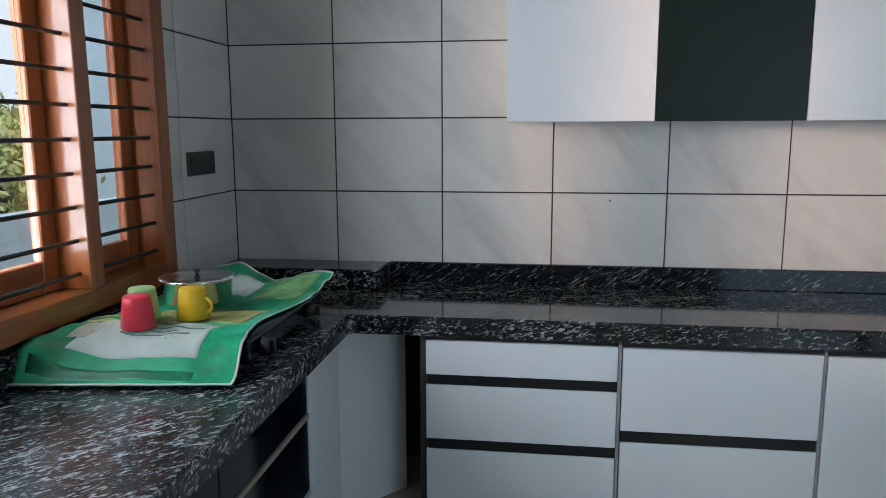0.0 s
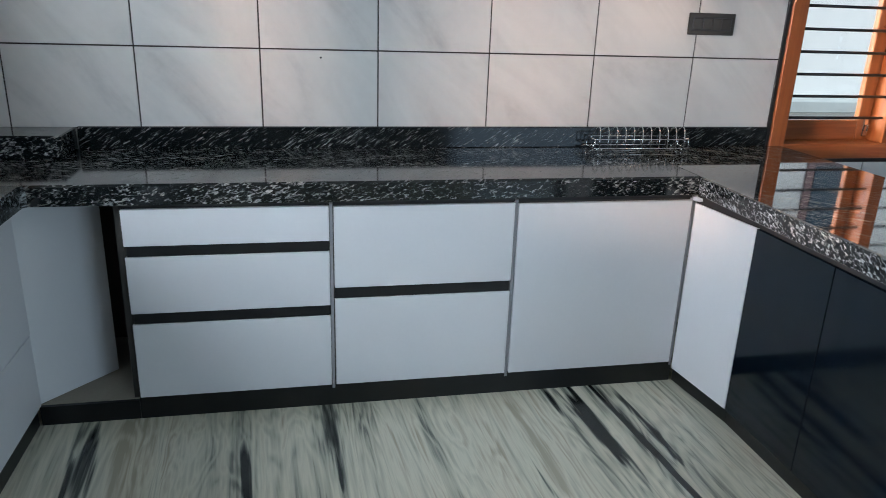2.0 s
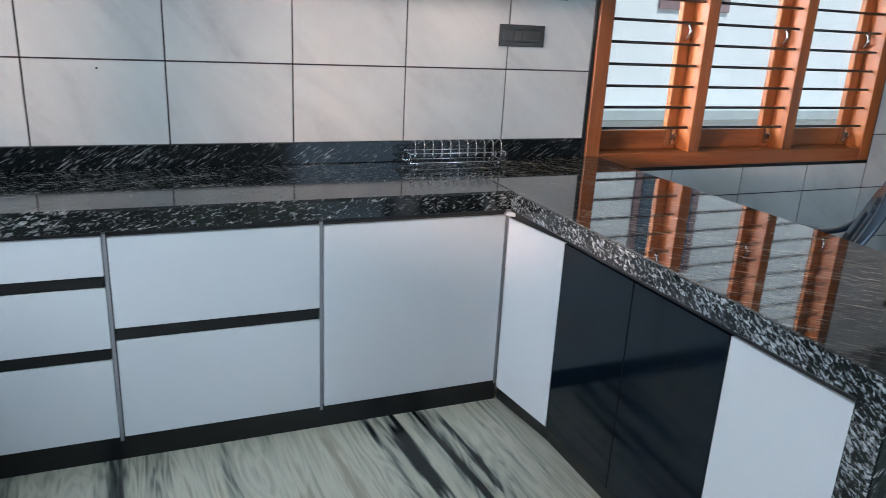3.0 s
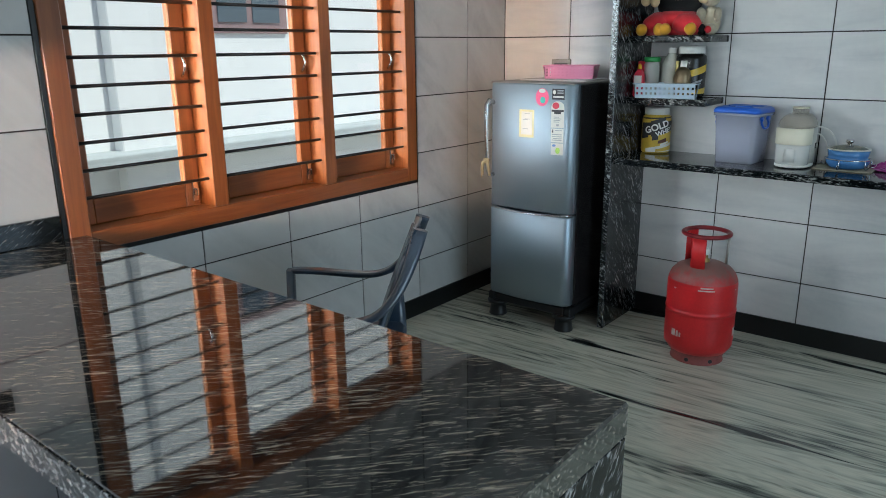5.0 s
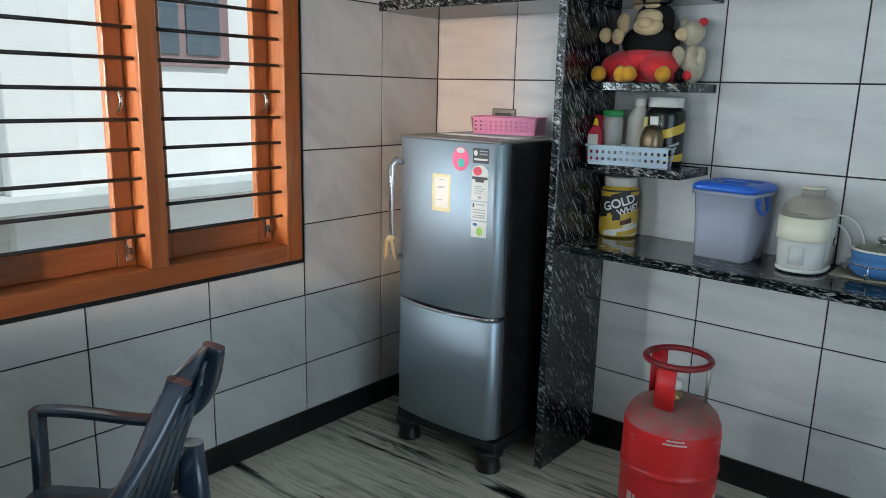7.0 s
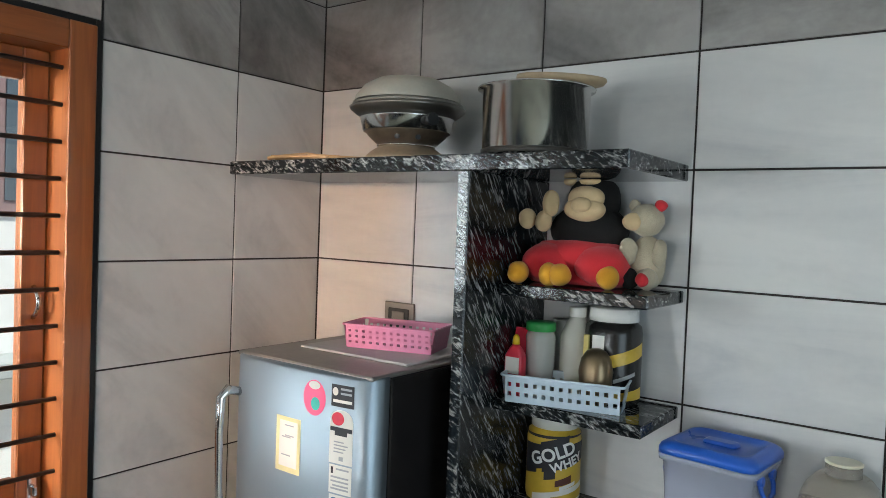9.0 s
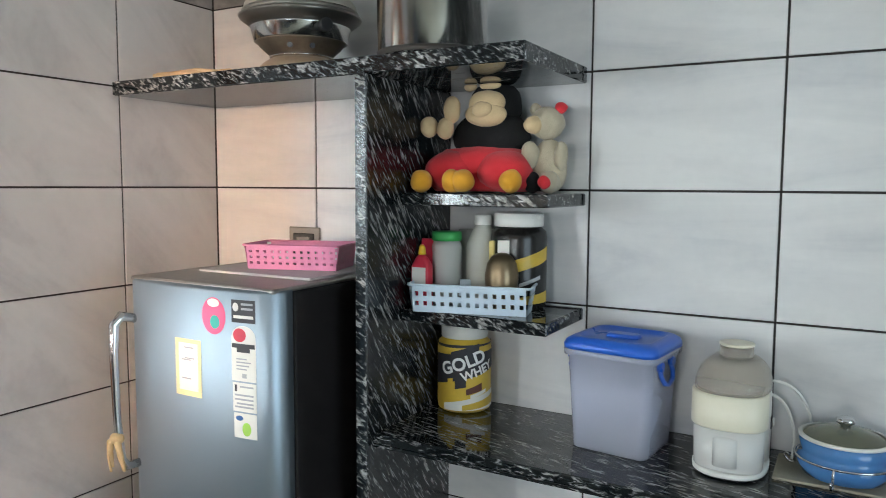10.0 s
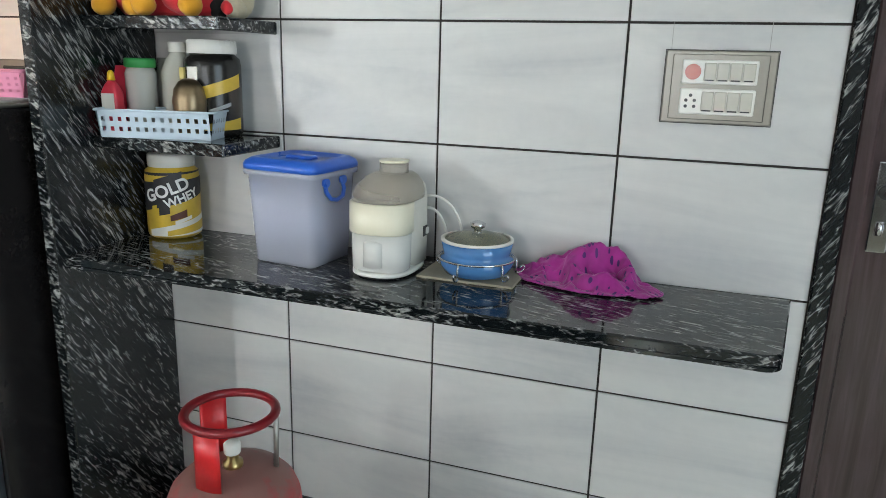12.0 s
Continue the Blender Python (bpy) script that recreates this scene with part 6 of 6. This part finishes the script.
# ---- on the kitchen worktop: dish rack ----
rk = thing("dish_rack", 2.90, -0.085, CT, "chrome wire dish rack against the granite upstand", "dish rack")
RX0, RX1, RY0, RY1 = 2.70, 3.125, -0.125, -0.035
for z, y in ((0.012, RY0), (0.012, RY1), (0.050, RY0), (0.050, RY1)):
    part("rail", tube(bmesh.new(), [(RX0, y, CT + z), (RX1, y, CT + z)], 0.0028, 6), CHROME, rk)
for x in (RX0, RX1):
    part("end_loop", tube(bmesh.new(), [(x, RY0, CT + 0.012), (x, RY1, CT + 0.012), (x, RY1, CT + 0.050), (x, RY0, CT + 0.050)], 0.0028, 6, closed=True), CHROME, rk)
for k in range(11):
    x = RX0 + 0.02 + (RX1 - RX0 - 0.04) * k / 10
    pts = [(x, RY0, CT + 0.010)] + [(x + 0.012 * math.sin(math.pi * i / 10), RY0 + (RY1 - RY0) * i / 10, CT + 0.050 + 0.046 * math.sin(math.pi * i / 10)) for i in range(11)] + [(x, RY1, CT + 0.010)]
    part("plate_hoop", tube(bmesh.new(), pts, 0.0022, 6), CHROME, rk)
for x in (RX0 + 0.03, RX1 - 0.03):
    for y in (RY0, RY1):
        part("foot", tube(bmesh.new(), [(x, y, CT), (x, y, CT + 0.012)], 0.004, 8), CHROME, rk)

# ---- gas stove under a green sack, with pan and cups ----
stove = thing("gas_stove", 0.33, -0.95, CT, "black gas stove covered by a green sack on the worktop", "stove")
part("body", boxes(0.13, -1.215, CT + 0.018, 0.556, -0.590, CT + 0.082, bevel=0.008, seg=2), LAMINATE_BLACK, stove)
for x in (0.17, 0.52):
    for y in (-1.20, -0.67):
        part("foot", lathe(bmesh.new(), [(0, 0), (0.016, 0), (0.014, 0.018), (0, 0.018)], x, y, CT, 14), PLASTIC_BLACK, stove)
for y in (-0.735, -1.135):
    kn = part("knob", tube(bmesh.new(), [(0.5602, y, CT + 0.050), (0.574, y, CT + 0.050), (0.588, y, CT + 0.050)], [0.024, 0.022, 0.017], 16), PLASTIC_BLACK, stove)
    part("knob_grip", boxes(0.5882, y - 0.005, CT + 0.032, 0.600, y + 0.005, CT + 0.068, bevel=0.002), PLASTIC_BLACK, kn)


def sack_point(u, v, lift=0.0):
    """u 0 to 1 along the sack towards the window corner, v 0 to 1 from the wall to the room."""
    x = 0.010 + 0.558 * v + 0.10 * u * (1 - v) + 0.05 * math.exp(-((u - 0.35) / 0.2) ** 2) * -v
    y = -1.431 + 0.075 * v + (0.935 - 0.038 * v) * u
    t = min(1.0, max(0.0, (u - 0.015) / (0.045 + 0.085 * min(1.0, 2.5 * v))))
    z = CT + 0.012 + (0.086 - 0.010 * v) * (t * t * (3 - 2 * t))
    z += 0.022 * noise.noise(Vector((u * 4.5, v * 3.0, 1.7))) * t + 0.010 * noise.noise(Vector((u * 13, v * 9, 4.1))) * (0.2 + t)
    z += 0.040 * max(0.0, u - 0.80) / 0.2 * (0.6 + 0.6 * math.sin(v * 8.5))
    z = max(z, CT + 0.006 if u < 0.155 else CT + 0.088)
    return (x, y, z + lift)


def sack_sheet(u0, u1, v0, v1, nu, nv, lift, thick):
    bm = bmesh.new()
    layers = []
    for d in (0.0, thick):
        layers.append([[bm.verts.new(sack_point(u0 + (u1 - u0) * i / nu, v0 + (v1 - v0) * j / nv, lift + d)) for i in range(nu + 1)] for j in range(nv + 1)])
    lo, hi = layers
    for g in layers:
        for j in range(nv):
            for i in range(nu):
                bm.faces.new((g[j][i], g[j][i + 1], g[j + 1][i + 1], g[j + 1][i])).smooth = True
    for i in range(nu):
        for j in (0, nv):
            bm.faces.new((lo[j][i], lo[j][i + 1], hi[j][i + 1], hi[j][i]))
    for j in range(nv):
        for i in (0, nu):
            bm.faces.new((lo[j][i], lo[j + 1][i], hi[j + 1][i], hi[j][i]))
    return bm


def green_print():
    def build(n, l, vec):
        a = noise_node(n, l, vec, 4.5, 3, (0, 0, 30), (1, 1, 1), 0.6)
        b = noise_node(n, l, vec, 60, 2)
        return math_node(n, l, "ADD", math_node(n, l, "MULTIPLY", a, 0.9), math_node(n, l, "MULTIPLY", b, 0.1))
    return ramped("green_sack_print", [(0.30, (0.010, 0.16, 0.075)), (0.46, (0.022, 0.33, 0.16)), (0.60, (0.05, 0.46, 0.27)), (0.72, (0.30, 0.50, 0.16))], build, 0.35)


sack = thing("printed_sack", 0.32, -0.95, CT + 0.08, "empty green printed plastic sack with white hems spread over the stove", "sack")
part("sheet", sack_sheet(0, 1, 0, 1, 56, 36, 0.0, 0.002), green_print(), sack)
for u0, u1, v0, v1 in ((0.0, 0.011, 0, 1), (0.989, 1.0, 0, 1), (0, 1, 0.988, 1.0)):
    part("hem", sack_sheet(u0, u1, v0, v1, 56 if u1 - u0 > 0.5 else 2, 36 if v1 - v0 > 0.5 else 2, 0.0022, 0.0015), PLASTIC_WHITE, sack, "white stitched hem")
PALE_PRINT = surf("pale_print", (0.62, 0.72, 0.68), 0.3, var=0.15, scale=9)
part("printed_panel", sack_sheet(0.085, 0.30, 0.18, 0.80, 14, 18, 0.0024, 0.0006), PALE_PRINT, sack, "pale printed panel")
part("printed_panel", sack_sheet(0.325, 0.50, 0.26, 0.92, 14, 20, 0.0024, 0.0006), surf("straw_print", (0.42, 0.42, 0.16), 0.4, var=0.5, scale=14), sack, "yellowish printed picture")
part("printed_panel", sack_sheet(0.14, 0.24, 0.12, 0.22, 6, 6, 0.0024, 0.0006), surf("beige_print", (0.52, 0.50, 0.42), 0.4, var=0.2, scale=30), sack)
for k, (v0, v1) in enumerate(((0.34, 0.70), (0.36, 0.62), (0.45, 0.74))):
    part("print", sack_sheet(0.185 + 0.035 * k, 0.195 + 0.035 * k, v0, v1, 2, 10, 0.0034, 0.0005), surf("teal_print", (0.10, 0.26, 0.22), 0.5), sack)

for k, (v0, v1) in enumerate(((0.03, 0.26), (0.02, 0.20), (0.04, 0.24))):
    part("printed_panel", sack_sheet(0.27 + 0.06 * k, 0.31 + 0.06 * k, v0, v1, 4, 10, 0.0024, 0.0006), surf("straw_print_light", (0.58, 0.56, 0.22), 0.35, var=0.6, scale=30), sack, "yellow printed grains")
part("printed_panel", sack_sheet(0.70, 0.93, 0.30, 0.55, 10, 10, 0.0024, 0.0006), PALE_PRINT, sack, "pale printed panel")
part("printed_panel", sack_sheet(0.66, 0.97, 0.62, 0.92, 12, 10, 0.0024, 0.0006), surf("leaf_print", (0.20, 0.42, 0.16), 0.35, var=0.7, scale=22), sack, "leafy green printed picture")
# Darker green strip painted in as the shade along a fold of the sack.
part("print_band", sack_sheet(0.030, 0.056, 0.05, 0.80, 4, 24, 0.0024, 0.0006), surf("fold_shade_green", (0.008, 0.15, 0.07), 0.35, var=0.4, scale=20), sack, "dark green strip painted as the shade of a fold")
PZ = 0.972
pan = thing("covered_pan", 0.262, -0.900, PZ - 0.014, "small steel cooking pan with a flat lid, standing on the sack", "pan")
part("body", lathe(bmesh.new(), [(0, 0), (0.092, 0.0), (0.102, 0.008), (0.106, 0.066), (0.114, 0.070), (0.114, 0.073), (0.100, 0.073), (0, 0.068)], 0.262, -0.900, PZ - 0.014, 40), STEEL, pan)
part("lid", lathe(bmesh.new(), [(0.115, 0.0735), (0.115, 0.077), (0.104, 0.080), (0.094, 0.077), (0.04, 0.082), (0, 0.083)], 0.262, -0.900, PZ - 0.014, 40), STEEL, pan)
part("lid_knob", lathe(bmesh.new(), [(0.006, 0.082), (0.005, 0.088), (0.010, 0.092), (0.009, 0.098), (0, 0.099)], 0.262, -0.900, PZ - 0.014, 16), PLASTIC_BLACK, pan, "black knob")


def cup(x, y, z, material, colour, handle=None):
    ob = thing("plastic_cup", x, y, z, colour + " plastic cup turned upside down on the sack", "cup", "plastic cups")
    part("body", lathe(bmesh.new(), [(0.045, 0), (0.047, 0.001), (0.037, 0.086), (0.034, 0.090), (0, 0.090), (0, 0.087), (0.033, 0.087), (0.044, 0.0)], x, y, z, 28), material, ob)
    if handle:
        part("handle", tube(bmesh.new(), bez((x + 0.034, y, z + 0.058), (x + 0.065, y - 0.005, z + 0.060), (x + 0.065, y - 0.005, z + 0.018), (x + 0.039, y, z + 0.018)), 0.005, 8), material, ob)


cup(0.224, -1.176, 0.945, RED_PL, "red")
cup(0.195, -1.100, 0.950, PALE_GREEN, "pale green")
cup(0.326, -1.058, 0.945, YELLOW, "yellow", True)

# Small dark stain on a tile, built as a tiny raised dot.
solo("wall_plug", lathe(bmesh.new(), [(0, 0), (0.004, 0), (0.003, 0.006), (0, 0.006)], 0, 0, 0, 10), PLASTIC_BLACK, "tiny raised dark dot for a stain on the tiled wall", "wall plug").matrix_world = pose(1.585, -0.0005, 1.196, 90)

# ---- wall tiles, each an object of its own ----
TILE_MESH = {}


def tile_piece(parent, axis, u0, u1, z0, z1, material, pos, out):
    """A tile with its face at pos; out is +1 or -1, the way that the face looks along the wall's axis."""
    w, h = round(u1 - u0, 4), round(z1 - z0, 4)
    if w < 0.012 or h < 0.012:
        return
    key = (axis, w, h, material.name, out)
    if key not in TILE_MESH:
        bm, g = bmesh.new(), 0.0028
        a, b = sorted((0.0, -out * 0.007))
        c = 0.0012
        o, i = [(-w / 2 + g, -h / 2 + g), (w / 2 - g, -h / 2 + g), (w / 2 - g, h / 2 - g), (-w / 2 + g, h / 2 - g)], []
        i = [(x - math.copysign(c, x), z - math.copysign(c, z)) for x, z in o]
        put = (lambda x, z, d: (x, d, z)) if axis == "y" else (lambda x, z, d: (d, x, z))
        loft(bm, [[put(x, z, -out * 0.007) for x, z in o], [put(x, z, -out * 0.0012) for x, z in o], [put(x, z, 0) for x, z in i]], smooth=False)
        bmesh.ops.recalc_face_normals(bm, faces=bm.faces)
        me = bpy.data.meshes.new("tile")
        bm.to_mesh(me)
        bm.free()
        me.materials.append(material)
        TILE_MESH[key] = me
    ob = new("tile", TILE_MESH[key])
    ob.location = ((u0 + u1) / 2, pos, (z0 + z1) / 2) if axis == "y" else (pos, (u0 + u1) / 2, (z0 + z1) / 2)
    ob.parent = parent


def tile_wall(parent, axis, us, zs, pos, out, holes, light=TILE, dark_from=2.1):
    for u0, u1 in zip(us, us[1:]):
        for z0, z1 in zip(zs, zs[1:]):
            m = TILE_DARK if z0 > dark_from else light
            cells = [(u0, u1, z0, z1)]
            for hu0, hu1, hz0, hz1 in holes:
                nxt = []
                for a, b, c, d in cells:
                    if b <= hu0 or a >= hu1 or d <= hz0 or c >= hz1:
                        nxt.append((a, b, c, d))
                        continue
                    if a < hu0:
                        nxt.append((a, hu0, c, d))
                    if b > hu1:
                        nxt.append((hu1, b, c, d))
                    m0, m1 = max(a, hu0), min(b, hu1)
                    if c < hz0:
                        nxt.append((m0, m1, c, hz0))
                    if d > hz1:
                        nxt.append((m0, m1, hz1, d))
                cells = nxt
            for c in cells:
                tile_piece(parent, axis, *c, m, pos, out)


ZS = [0.0] + [round(0.318 + 0.3025 * k, 4) for k in range(9)] + [ZC]
US_N = [round(0.452 * k, 4) for k in range(8)] + [round(5.928 - 0.4515 * k, 4) for k in range(5, -1, -1)] + [XE]
tile_wall(wall_n, "y", US_N, ZS, 0.0, -1, [NW, (3.57, 3.671, 0.0, 0.778), (0.0, 2.92, 0.0, 0.80)])
US_E = [-4.3, -3.607, -3.155, -2.704, -2.252, -1.799, -1.347, -0.896, -0.444, 0.0]
tile_wall(wall_e, "x", US_E, ZS, XE, -1, [(-3.76, -2.704, 0.0, DOOR[3] + 0.04)], TILE_E)
US_W = [-4.3] + [round(-0.452 * k, 4) for k in range(9, -1, -1)]
tile_wall(wall_w, "x", US_W, ZS, 0.0, 1, [WW, (-4.3, 0.0, 0.0, 0.80)])
